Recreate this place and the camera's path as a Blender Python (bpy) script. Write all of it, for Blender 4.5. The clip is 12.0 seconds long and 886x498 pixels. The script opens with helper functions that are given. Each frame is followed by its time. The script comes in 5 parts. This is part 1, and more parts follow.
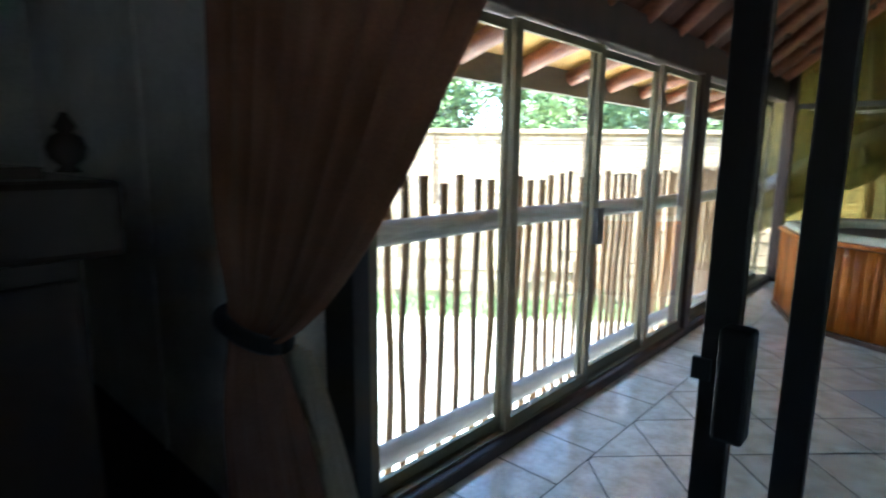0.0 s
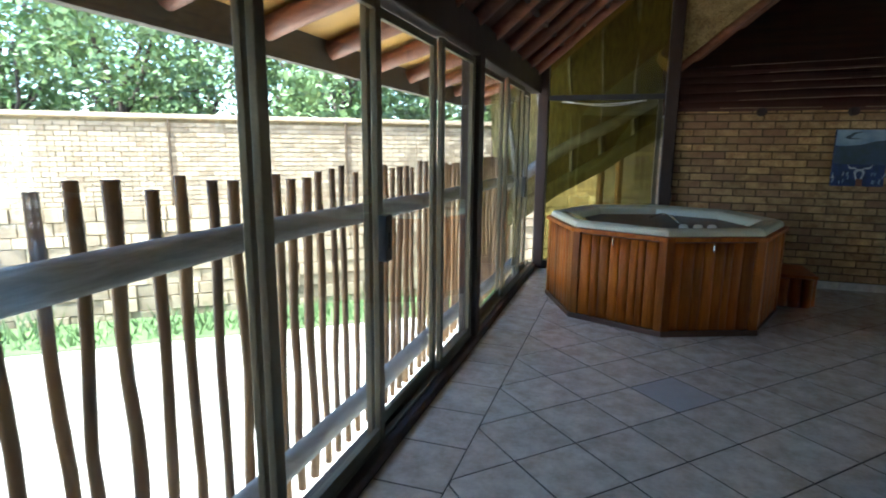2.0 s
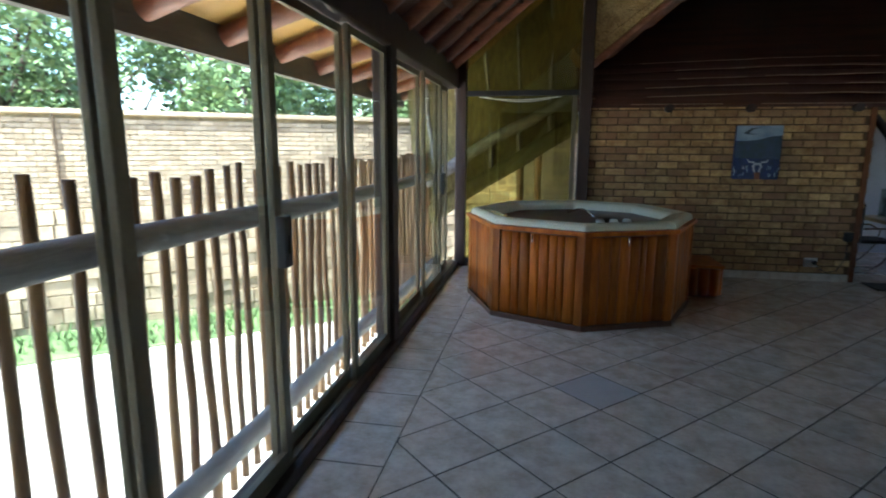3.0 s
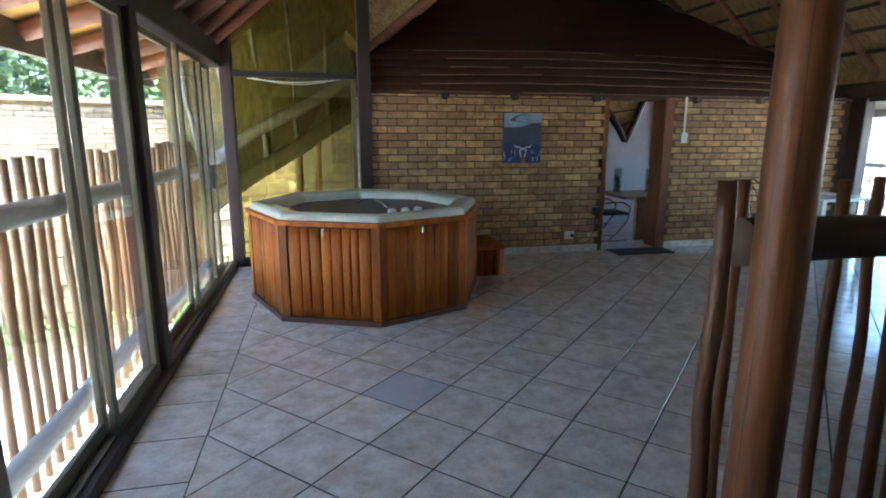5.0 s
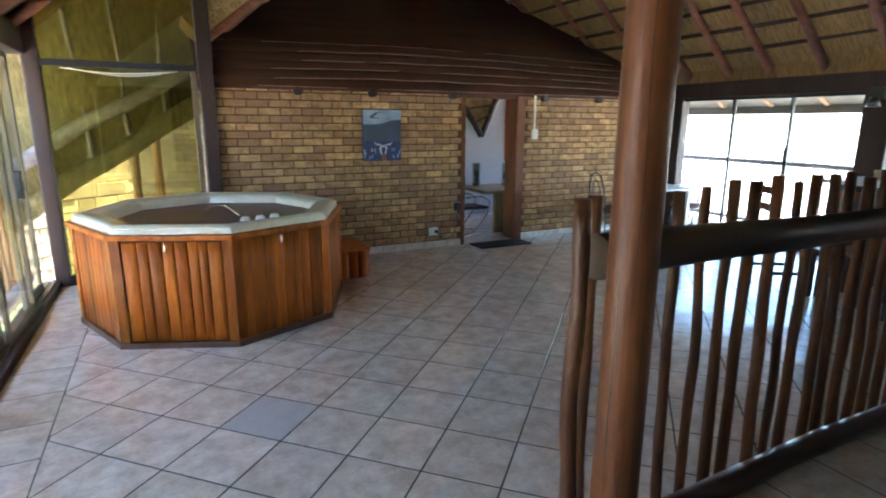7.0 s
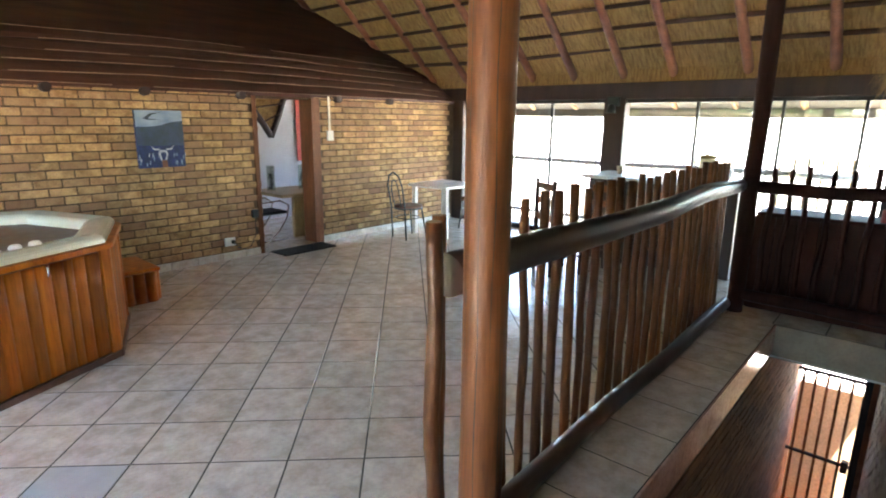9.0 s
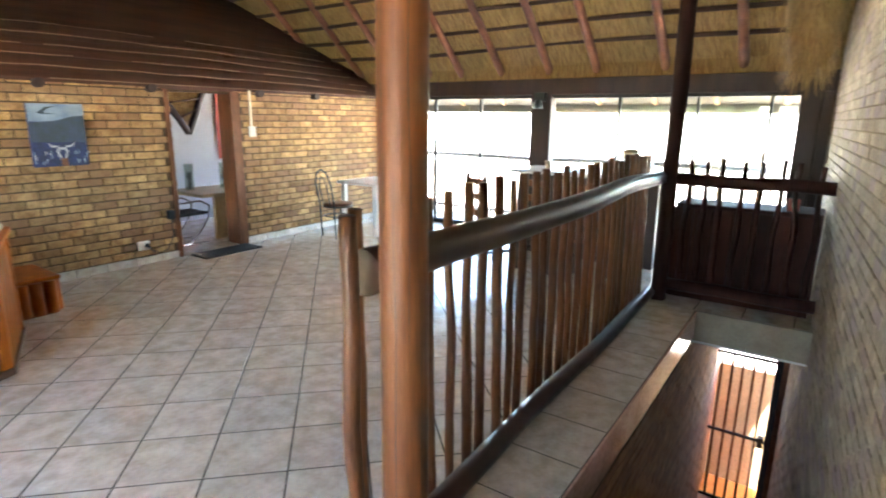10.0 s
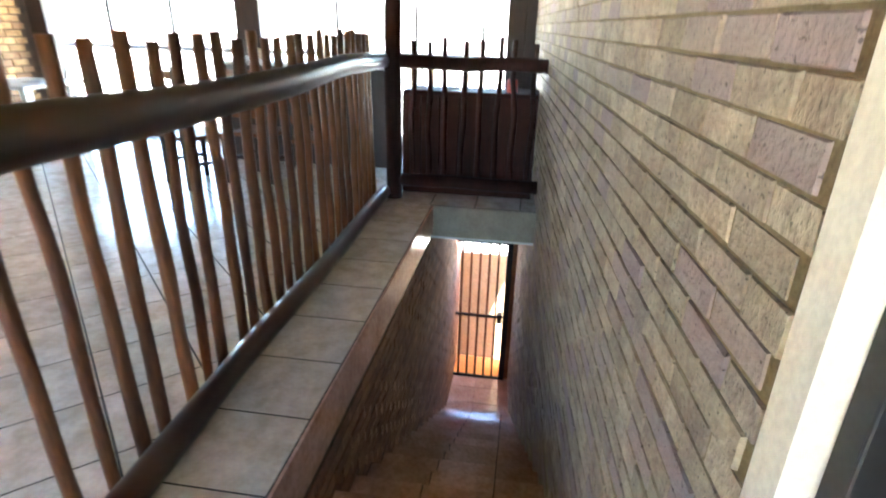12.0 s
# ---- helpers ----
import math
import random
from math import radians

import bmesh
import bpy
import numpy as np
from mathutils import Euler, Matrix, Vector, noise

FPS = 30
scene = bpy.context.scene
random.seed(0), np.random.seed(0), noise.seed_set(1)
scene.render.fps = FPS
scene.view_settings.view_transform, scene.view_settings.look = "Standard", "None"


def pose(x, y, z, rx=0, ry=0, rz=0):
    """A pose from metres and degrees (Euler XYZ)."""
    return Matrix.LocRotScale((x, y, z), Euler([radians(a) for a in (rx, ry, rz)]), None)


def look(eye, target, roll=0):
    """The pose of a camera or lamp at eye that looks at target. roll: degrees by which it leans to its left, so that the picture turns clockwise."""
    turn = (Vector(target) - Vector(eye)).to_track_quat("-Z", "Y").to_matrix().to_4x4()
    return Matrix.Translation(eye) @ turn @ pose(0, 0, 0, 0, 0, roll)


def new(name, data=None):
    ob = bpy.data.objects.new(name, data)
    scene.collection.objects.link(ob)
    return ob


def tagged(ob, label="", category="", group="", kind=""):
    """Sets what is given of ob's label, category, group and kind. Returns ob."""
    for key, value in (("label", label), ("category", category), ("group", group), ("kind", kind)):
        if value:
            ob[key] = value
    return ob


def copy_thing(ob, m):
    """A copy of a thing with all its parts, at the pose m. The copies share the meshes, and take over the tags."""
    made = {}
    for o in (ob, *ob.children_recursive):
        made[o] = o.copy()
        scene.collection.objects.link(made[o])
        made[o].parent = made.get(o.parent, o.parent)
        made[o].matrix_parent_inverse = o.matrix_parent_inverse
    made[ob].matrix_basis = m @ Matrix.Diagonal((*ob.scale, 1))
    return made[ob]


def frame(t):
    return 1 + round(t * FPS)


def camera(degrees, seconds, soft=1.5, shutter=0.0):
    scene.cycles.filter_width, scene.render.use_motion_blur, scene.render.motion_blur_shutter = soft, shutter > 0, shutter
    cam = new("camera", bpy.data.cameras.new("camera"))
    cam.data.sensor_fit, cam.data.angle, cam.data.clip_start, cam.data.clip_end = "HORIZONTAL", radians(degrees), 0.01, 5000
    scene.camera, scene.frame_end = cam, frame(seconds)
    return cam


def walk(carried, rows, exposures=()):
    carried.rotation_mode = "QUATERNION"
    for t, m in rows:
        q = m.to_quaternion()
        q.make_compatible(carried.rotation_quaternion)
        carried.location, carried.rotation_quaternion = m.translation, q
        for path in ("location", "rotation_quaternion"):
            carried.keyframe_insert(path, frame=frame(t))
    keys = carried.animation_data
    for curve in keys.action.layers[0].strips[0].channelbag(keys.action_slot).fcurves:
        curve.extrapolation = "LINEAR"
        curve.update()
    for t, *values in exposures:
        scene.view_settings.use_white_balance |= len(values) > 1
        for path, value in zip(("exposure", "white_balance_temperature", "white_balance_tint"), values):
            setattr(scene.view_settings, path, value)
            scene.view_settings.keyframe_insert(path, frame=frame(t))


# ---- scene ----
cam = camera(77.8, 12.0, soft=1.9, shutter=0.4)
PATH = [
    (0, (0.199, 0.529, 1.514), (-1.136, 1.979, 1.173), 0.6),
    (0.5, (0.012, 0.783, 1.514), (-1.029, 2.455, 1.168), 0.6),
    (1, (-0.127, 1.014, 1.504), (-1.019, 2.769, 1.15), 0.5),
    (1.5, (-0.256, 1.202, 1.503), (-1.01, 3.018, 1.139), 0.5),
    (2, (-0.308, 1.288, 1.512), (-0.923, 3.155, 1.147), 0.5),
    (2.5, (-0.301, 1.382, 1.516), (-0.792, 3.285, 1.147), 0.4),
    (3, (-0.288, 1.493, 1.492), (-0.645, 3.426, 1.122), 0.3),
    (3.5, (-0.269, 1.619, 1.458), (-0.374, 3.579, 1.075), 0.3),
    (5.5, (-0.381, 1.833, 1.524), (0.154, 3.712, 1.096), -0.0),
    (6, (-0.378, 1.838, 1.554), (0.265, 3.682, 1.12), -0.1),
    (6.5, (-0.348, 1.882, 1.561), (0.379, 3.693, 1.119), 0.2),
    (7, (-0.313, 1.94, 1.582), (0.56, 3.683, 1.135), 0.3),
    (9, (-0.444, 2.1, 1.673), (1.021, 3.382, 1.213), 0.7),
    (9.5, (-0.422, 2.124, 1.671), (1.105, 3.33, 1.208), 0.8),
    (10, (-0.328, 2.115, 1.639), (1.277, 3.215, 1.175), 0.7),
    (10.5, (-0.157, 2.104, 1.592), (1.602, 2.934, 1.128), 0.7),
    (11, (0.015, 2.149, 1.537), (1.859, 2.76, 1.059), 0.8),
    (11.5, (0.179, 2.175, 1.482), (2.052, 2.579, 0.909), 1.1),
    (12, (0.368, 2.145, 1.417), (2.201, 2.406, 0.661), 1.5),
]
EXPOSURES = [(0.0, 4.15, 5100, 4), (0.5, 3.82, 5100, 4), (1.5, 3.4, 5150, 4), (2.5, 3.05, 5200, 4), (3.5, 3.3, 5200, 5), (5.5, 4.15, 5150, 9), (7.0, 4.55, 5500, 11), (9.5, 5.5, 6250, 13), (12.0, 6.1, 5800, 13)]
walk(cam, [(t, look(eye, target, roll)) for t, eye, target, roll in PATH], EXPOSURES)

# ---- world, sun and exposure ----
world = bpy.data.worlds.new("world")
scene.world = world
world.use_nodes = True
wn = world.node_tree.nodes
sky = wn.new("ShaderNodeTexSky")
sky.sky_type, sky.sun_disc = "NISHITA", False
sky.sun_elevation, sky.sun_rotation = radians(70), radians(198)
wn["Background"].inputs["Strength"].default_value = 0.15
world.node_tree.links.new(sky.outputs[0], wn["Background"].inputs[0])
sun_data = bpy.data.lights.new("sun", "SUN")
sun_data.energy, sun_data.angle, sun_data.color = 4.2, radians(0.53), (1.0, 0.95, 0.87)
sun = new("sun", sun_data)
sun.matrix_world = look((0, 0, 0), (0.11, 0.325, -0.94))


# ---- materials ----
def mat(name, base, dark=None, rough=0.6, metal=0.0, scale=6.0, fine=60.0, bump=0.2, stretch=(1, 1, 1), each=0.0,
        coat=0.0, island=False, mix=0.6, dist=0.004, alt=None, pits=0.0):
    """Procedural surface: colour varies between base and dark at two scales, with relief."""
    m = bpy.data.materials.new(name)
    m.use_nodes = True
    nt = m.node_tree
    n, l = nt.nodes, nt.links
    bsdf = n["Principled BSDF"]
    dark = dark or tuple(c * 0.6 for c in base)
    tc = n.new("ShaderNodeTexCoord")
    mp = n.new("ShaderNodeMapping")
    mp.inputs["Scale"].default_value = stretch
    l.new(tc.outputs["Object"], mp.inputs["Vector"])
    shift = n.new("ShaderNodeVectorMath")
    shift.operation = "ADD"
    l.new(mp.outputs[0], shift.inputs[0])
    info = n.new("ShaderNodeNewGeometry") if island else n.new("ShaderNodeObjectInfo")
    rnd = info.outputs["Random Per Island"] if island else info.outputs["Random"]
    mul = n.new("ShaderNodeMath")
    mul.operation, mul.inputs[1].default_value = "MULTIPLY", 37.0
    l.new(rnd, mul.inputs[0])
    l.new(mul.outputs[0], shift.inputs[1])
    big, small = n.new("ShaderNodeTexNoise"), n.new("ShaderNodeTexNoise")
    big.inputs["Scale"].default_value, small.inputs["Scale"].default_value = scale, fine
    big.inputs["Detail"].default_value, small.inputs["Detail"].default_value = 5, 3
    big.inputs["Roughness"].default_value = 0.62
    for t in (big, small):
        l.new(shift.outputs[0], t.inputs["Vector"])
    ramp = n.new("ShaderNodeValToRGB")
    ramp.color_ramp.elements[0].position, ramp.color_ramp.elements[1].position = 0.33, 0.67
    ramp.color_ramp.elements[0].color, ramp.color_ramp.elements[1].color = (*dark, 1), (*base, 1)
    l.new(big.outputs["Fac"], ramp.inputs[0])
    grain = n.new("ShaderNodeMix")
    grain.data_type, grain.blend_type = "RGBA", "MULTIPLY"
    grain.inputs["Factor"].default_value = mix
    l.new(ramp.outputs[0], grain.inputs["A"])
    r2 = n.new("ShaderNodeValToRGB")
    r2.color_ramp.elements[0].position, r2.color_ramp.elements[1].position = 0.3, 0.62
    r2.color_ramp.elements[0].color, r2.color_ramp.elements[1].color = (0.55, 0.52, 0.5, 1), (1, 1, 1, 1)
    l.new(small.outputs["Fac"], r2.inputs[0])
    l.new(r2.outputs[0], grain.inputs["B"])
    col = grain.outputs["Result"]
    if each:
        hsv = n.new("ShaderNodeHueSaturation")
        mr = n.new("ShaderNodeMapRange")
        mr.inputs["To Min"].default_value, mr.inputs["To Max"].default_value = 1 - each, 1 + each * 0.6
        l.new(rnd, mr.inputs["Value"])
        l.new(mr.outputs[0], hsv.inputs["Value"])
        l.new(col, hsv.inputs["Color"])
        col = hsv.outputs[0]
    if alt:
        pick, am = n.new("ShaderNodeMapRange"), n.new("ShaderNodeMix")
        am.data_type = "RGBA"
        spread = n.new("ShaderNodeMath")
        spread.operation, spread.inputs[1].default_value = "MULTIPLY", 7.31
        frac = n.new("ShaderNodeMath")
        frac.operation = "FRACT"
        l.new(rnd, spread.inputs[0])
        l.new(spread.outputs[0], frac.inputs[0])
        pick.inputs["From Min"].default_value, pick.inputs["From Max"].default_value = 0.55, 0.95
        pick.inputs["To Max"].default_value = 0.75
        l.new(frac.outputs[0], pick.inputs["Value"])
        l.new(pick.outputs[0], am.inputs["Factor"])
        l.new(col, am.inputs["A"])
        am.inputs["B"].default_value = (*alt, 1)
        col = am.outputs["Result"]
    if pits:
        pn, pr, pm = n.new("ShaderNodeTexNoise"), n.new("ShaderNodeValToRGB"), n.new("ShaderNodeMix")
        pn.inputs["Scale"].default_value, pn.inputs["Detail"].default_value = 80, 2
        l.new(shift.outputs[0], pn.inputs["Vector"])
        pr.color_ramp.elements[0].position, pr.color_ramp.elements[1].position = pits, pits + 0.05
        l.new(pn.outputs["Fac"], pr.inputs[0])
        pm.data_type, pm.blend_type = "RGBA", "MULTIPLY"
        pm.inputs["Factor"].default_value = 0.6
        l.new(col, pm.inputs["A"])
        l.new(pr.outputs[0], pm.inputs["B"])
        col = pm.outputs["Result"]
    l.new(col, bsdf.inputs["Base Color"])
    rr = n.new("ShaderNodeMapRange")
    rr.inputs["To Min"].default_value, rr.inputs["To Max"].default_value = max(0.02, rough - 0.1), min(1, rough + 0.12)
    l.new(small.outputs["Fac"], rr.inputs["Value"])
    l.new(rr.outputs[0], bsdf.inputs["Roughness"])
    bsdf.inputs["Metallic"].default_value = metal
    bsdf.inputs["Coat Weight"].default_value = coat
    bsdf.inputs["Coat Roughness"].default_value = 0.15
    if bump:
        add = n.new("ShaderNodeMath")
        add.operation = "ADD"
        l.new(big.outputs["Fac"], add.inputs[0])
        l.new(small.outputs["Fac"], add.inputs[1])
        bp = n.new("ShaderNodeBump")
        bp.inputs["Strength"].default_value, bp.inputs["Distance"].default_value = bump, dist
        l.new(add.outputs[0], bp.inputs["Height"])
        l.new(bp.outputs[0], bsdf.inputs["Normal"])
    return m


def glass(name, tint=(0.93, 0.95, 0.93), gloss=1.0):
    m = bpy.data.materials.new(name)
    m.use_nodes = True
    nt = m.node_tree
    nt.nodes.clear()
    out, mx = nt.nodes.new("ShaderNodeOutputMaterial"), nt.nodes.new("ShaderNodeMixShader")
    tr, gl, lw = nt.nodes.new("ShaderNodeBsdfTransparent"), nt.nodes.new("ShaderNodeBsdfGlossy"), nt.nodes.new("ShaderNodeLayerWeight")
    tr.inputs[0].default_value, gl.inputs["Roughness"].default_value = (*tint, 1), 0.0
    gl.inputs[0].default_value = (gloss, gloss, gloss, 1)
    pw, ml = nt.nodes.new("ShaderNodeMath"), nt.nodes.new("ShaderNodeMath")
    pw.operation, pw.inputs[1].default_value = "POWER", 4.5
    ml.operation, ml.inputs[1].default_value, ml.inputs[2].default_value = "MULTIPLY_ADD", 0.6, 0.035
    nt.links.new(lw.outputs["Facing"], pw.inputs[0])
    nt.links.new(pw.outputs[0], ml.inputs[0])
    nt.links.new(ml.outputs[0], mx.inputs[0])
    nt.links.new(tr.outputs[0], mx.inputs[1])
    nt.links.new(gl.outputs[0], mx.inputs[2])
    nt.links.new(mx.outputs[0], out.inputs[0])
    return m


M_TILE = mat("floor_tile", (0.73, 0.675, 0.575), (0.50, 0.43, 0.335), rough=0.17, scale=8, fine=45, bump=0.03, each=0.07, mix=0.22, coat=0.2)
M_TILE_GREY = mat("odd_grey_tile", (0.50, 0.485, 0.46), (0.45, 0.435, 0.41), rough=0.2, scale=7, fine=45, bump=0.0, mix=0.06)
M_GROUT = mat("grout", (0.085, 0.075, 0.065), rough=0.9, scale=12, fine=150, bump=0.2)
M_BRICK = mat("stock_brick", (0.62, 0.40, 0.17), (0.30, 0.155, 0.06), rough=0.8, scale=9, fine=70, bump=0.9, each=0.34, alt=(0.22, 0.11, 0.06), dist=0.007, pits=0.29)
M_BRICK_PALE = mat("pale_stock_brick", (0.50, 0.41, 0.27), (0.32, 0.245, 0.175), rough=0.85, scale=11, fine=60, bump=0.9, each=0.25, alt=(0.29, 0.215, 0.21), dist=0.007, pits=0.30)
M_MORTAR = mat("mortar", (0.12, 0.072, 0.034), (0.07, 0.042, 0.02), rough=0.95, scale=8, fine=120, bump=0.4)
M_MORTAR_PALE = mat("pale_mortar", (0.28, 0.21, 0.10), (0.14, 0.10, 0.05), rough=0.95, scale=8, fine=120, bump=0.4)
M_POLE = mat("varnished_pole", (0.21, 0.074, 0.02), (0.075, 0.023, 0.008), rough=0.46, scale=2.2, fine=24, bump=0.3, stretch=(4, 4, 0.35), each=0.2, coat=0.04)
M_POLE_X = mat("dark_varnished_rail", (0.052, 0.02, 0.012), (0.028, 0.011, 0.007), rough=0.34, scale=2.5, fine=26, bump=0.03, stretch=(0.5, 3, 3), each=0.15, coat=0.15, mix=0.3)
M_PICKET = mat("varnished_lath", (0.20, 0.08, 0.028), (0.095, 0.035, 0.013), rough=0.42, scale=3, fine=30, bump=0.3, stretch=(4, 4, 0.6), each=0.35, coat=0.06)
# golden tone of the sunlit fence is mixed into this lath colour
M_PICKET_OUT = mat("weathered_lath", (0.33, 0.185, 0.075), (0.16, 0.08, 0.03), rough=0.7, scale=3, fine=30, bump=0.4, stretch=(4, 4, 0.6), each=0.3)
M_GREYPOLE = mat("grey_weathered_pole", (0.33, 0.31, 0.29), (0.18, 0.16, 0.14), rough=0.75, scale=3, fine=30, bump=0.4, stretch=(4, 0.5, 4))
M_RAFTER = mat("roof_pole", (0.34, 0.13, 0.065), (0.17, 0.06, 0.028), rough=0.5, scale=2.5, fine=24, bump=0.3, stretch=(0.7, 3, 3), each=0.25)
M_THATCH = mat("thatch", (0.58, 0.39, 0.15), (0.28, 0.165, 0.06), rough=0.95, scale=3, fine=22, bump=1.0, stretch=(2.0, 14, 2.0), mix=0.9, dist=0.02)
M_THATCH_MOSS = mat("mossy_thatch", (0.33, 0.28, 0.10), (0.13, 0.11, 0.04), rough=0.95, scale=4, fine=22, bump=1.0, stretch=(9, 2, 2), mix=0.9, dist=0.02)
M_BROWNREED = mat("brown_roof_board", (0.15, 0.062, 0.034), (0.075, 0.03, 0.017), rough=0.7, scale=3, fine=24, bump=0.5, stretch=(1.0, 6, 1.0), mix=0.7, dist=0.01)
M_LATH = mat("thatch_lath", (0.085, 0.035, 0.018), rough=0.7, scale=3, fine=30, bump=0.3, each=0.2)
M_BOARD = mat("waney_board", (0.078, 0.028, 0.014), (0.038, 0.014, 0.007), rough=0.65, scale=2, fine=18, bump=0.35, stretch=(0.5, 3, 5), each=0.3)
M_PALE_EDGE = mat("pale_board_edge", (0.32, 0.20, 0.12), (0.14, 0.08, 0.045), rough=0.6, scale=2.5, fine=30, bump=0.2)
M_TUBLOG = mat("varnished_half_log", (0.46, 0.135, 0.010), (0.24, 0.055, 0.004), rough=0.45, scale=2.2, fine=16, bump=0.15, stretch=(5, 5, 0.5), each=0.4, coat=0.06)
for m_, level in ((M_TUBLOG, 0.15), (M_POLE, 0.3), (M_BOARD, 0.3), (M_PICKET, 0.3)):
    m_.node_tree.nodes["Principled BSDF"].inputs["Specular IOR Level"].default_value = level
M_TUBDARK = mat("dark_tub_trim", (0.13, 0.05, 0.02), (0.07, 0.026, 0.012), rough=0.45, scale=3, fine=20, bump=0.2, coat=0.2)
M_ACRYL = mat("cream_acrylic", (0.64, 0.61, 0.46), (0.58, 0.55, 0.41), rough=0.16, scale=3, fine=40, bump=0.0, mix=0.1, coat=0.3)
M_ALU = mat("bronze_aluminium", (0.17, 0.14, 0.085), (0.12, 0.10, 0.06), rough=0.4, metal=0.4, scale=3, fine=80, bump=0.03, mix=0.3)
M_BLACKALU = mat("black_aluminium", (0.010, 0.0095, 0.009), (0.007, 0.006, 0.006), rough=0.55, scale=3, fine=80, bump=0.03, mix=0.3)
M_DARKWOOD = mat("dark_stained_timber", (0.045, 0.020, 0.012), (0.022, 0.010, 0.006), rough=0.55, scale=2.5, fine=22, bump=0.3, stretch=(3, 3, 0.6), each=0.15)
M_TIMBER = mat("door_timber", (0.20, 0.078, 0.03), (0.11, 0.04, 0.016), rough=0.45, scale=2.5, fine=22, bump=0.2, stretch=(3, 3, 0.6))
M_PLASTER = mat("white_plaster", (0.74, 0.72, 0.66), (0.62, 0.60, 0.54), rough=0.85, scale=3, fine=70, bump=0.25, mix=0.3)
M_CREAM = mat("cream_plaster", (0.86, 0.80, 0.66), (0.78, 0.71, 0.56), rough=0.8, scale=3, fine=60, bump=0.3, mix=0.3)
M_GREYWALL = mat("grey_painted_wall", (0.60, 0.61, 0.62), (0.52, 0.53, 0.55), rough=0.8, scale=2, fine=60, bump=0.1, mix=0.25)
M_RED = mat("red_paint", (0.42, 0.045, 0.02), (0.34, 0.035, 0.015), rough=0.6, scale=3, fine=60, bump=0.1)
M_ORANGE = mat("orange_plaster", (0.70, 0.28, 0.07), (0.58, 0.21, 0.05), rough=0.85, scale=2, fine=50, bump=0.2)
M_YELLOW = mat("cream_outside_wall", (0.78, 0.62, 0.38), (0.70, 0.53, 0.30), rough=0.85, scale=2, fine=50, bump=0.2)
M_TERRA = mat("terracotta_tile", (0.60, 0.39, 0.31), (0.46, 0.27, 0.20), rough=0.17, scale=5, fine=40, bump=0.08, each=0.15, mix=0.4)
M_STAIRWALL = mat("stairwell_brick", (0.36, 0.17, 0.09), (0.22, 0.10, 0.05), rough=0.85, scale=6, fine=60, bump=0.7, each=0.25)
M_CURTAIN = mat("brown_curtain", (0.32, 0.155, 0.09), (0.21, 0.095, 0.052), rough=0.75, scale=2, fine=120, bump=0.15, mix=0.4)
M_LINING = mat("cream_curtain_lining", (0.62, 0.52, 0.36), (0.5, 0.41, 0.28), rough=0.8, scale=3, fine=120, bump=0.15, mix=0.3)
M_BLACK = mat("black_plastic", (0.022, 0.021, 0.02), (0.014, 0.013, 0.013), rough=0.45, scale=4, fine=90, bump=0.1, mix=0.3)
M_MAT = mat("black_rubber_mat", (0.028, 0.026, 0.024), (0.014, 0.013, 0.012), rough=0.9, scale=8, fine=160, bump=0.8)
M_WHITE = mat("white_plastic", (0.74, 0.73, 0.69), (0.68, 0.67, 0.63), rough=0.35, scale=3, fine=60, bump=0.0, mix=0.15)
M_CHROME = mat("chrome", (0.75, 0.75, 0.75), (0.65, 0.65, 0.65), rough=0.12, metal=1.0, scale=4, fine=60, bump=0.0, mix=0.1)
M_IRON = mat("dark_green_tube", (0.05, 0.06, 0.055), (0.03, 0.036, 0.033), rough=0.35, metal=0.5, scale=4, fine=60, bump=0.05, mix=0.2)
M_SEAT = mat("brown_seat_pad", (0.20, 0.11, 0.07), (0.14, 0.07, 0.045), rough=0.6, scale=6, fine=90, bump=0.2)
M_TABLE = mat("white_table", (0.72, 0.71, 0.68), (0.64, 0.63, 0.60), rough=0.35, scale=3, fine=70, bump=0.03, mix=0.2)
M_LIGHTWOOD = mat("pale_table_wood", (0.50, 0.37, 0.18), (0.38, 0.27, 0.12), rough=0.4, scale=2.5, fine=24, bump=0.1, stretch=(4, 4, 0.7))
M_BEIGE = mat("beige_cup", (0.45, 0.36, 0.22), rough=0.5, scale=4, fine=60, bump=0.0, mix=0.2)
M_LEAF = mat("garden_leaf", (0.21, 0.28, 0.09), (0.095, 0.15, 0.04), rough=0.55, scale=0.5, fine=6, bump=0.0, each=0.5, island=True, mix=0.3)
M_GRASS = mat("strip_of_grass", (0.11, 0.17, 0.045), (0.06, 0.09, 0.025), rough=0.9, scale=2, fine=30, bump=0.8, each=0.4, island=True)
M_TRUNK = mat("tree_bark", (0.12, 0.085, 0.06), (0.06, 0.042, 0.03), rough=0.95, scale=4, fine=30, bump=0.8)
M_GROUND = mat("pale_paving", (0.66, 0.60, 0.50), (0.56, 0.50, 0.40), rough=0.9, scale=0.7, fine=18, bump=0.2, mix=0.4)
M_GARDENBRICK = mat("garden_wall_brick", (0.42, 0.32, 0.20), (0.29, 0.20, 0.115), rough=0.9, scale=3, fine=40, bump=0.5, each=0.3)
M_STONE = mat("garden_stone", (0.42, 0.32, 0.20), (0.26, 0.18, 0.10), rough=0.95, scale=2.5, fine=30, bump=0.8, each=0.35)
# yellow glow under the eave is put into this board colour
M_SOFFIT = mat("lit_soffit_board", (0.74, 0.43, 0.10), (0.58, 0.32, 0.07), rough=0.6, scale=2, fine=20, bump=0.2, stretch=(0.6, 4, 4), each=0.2)
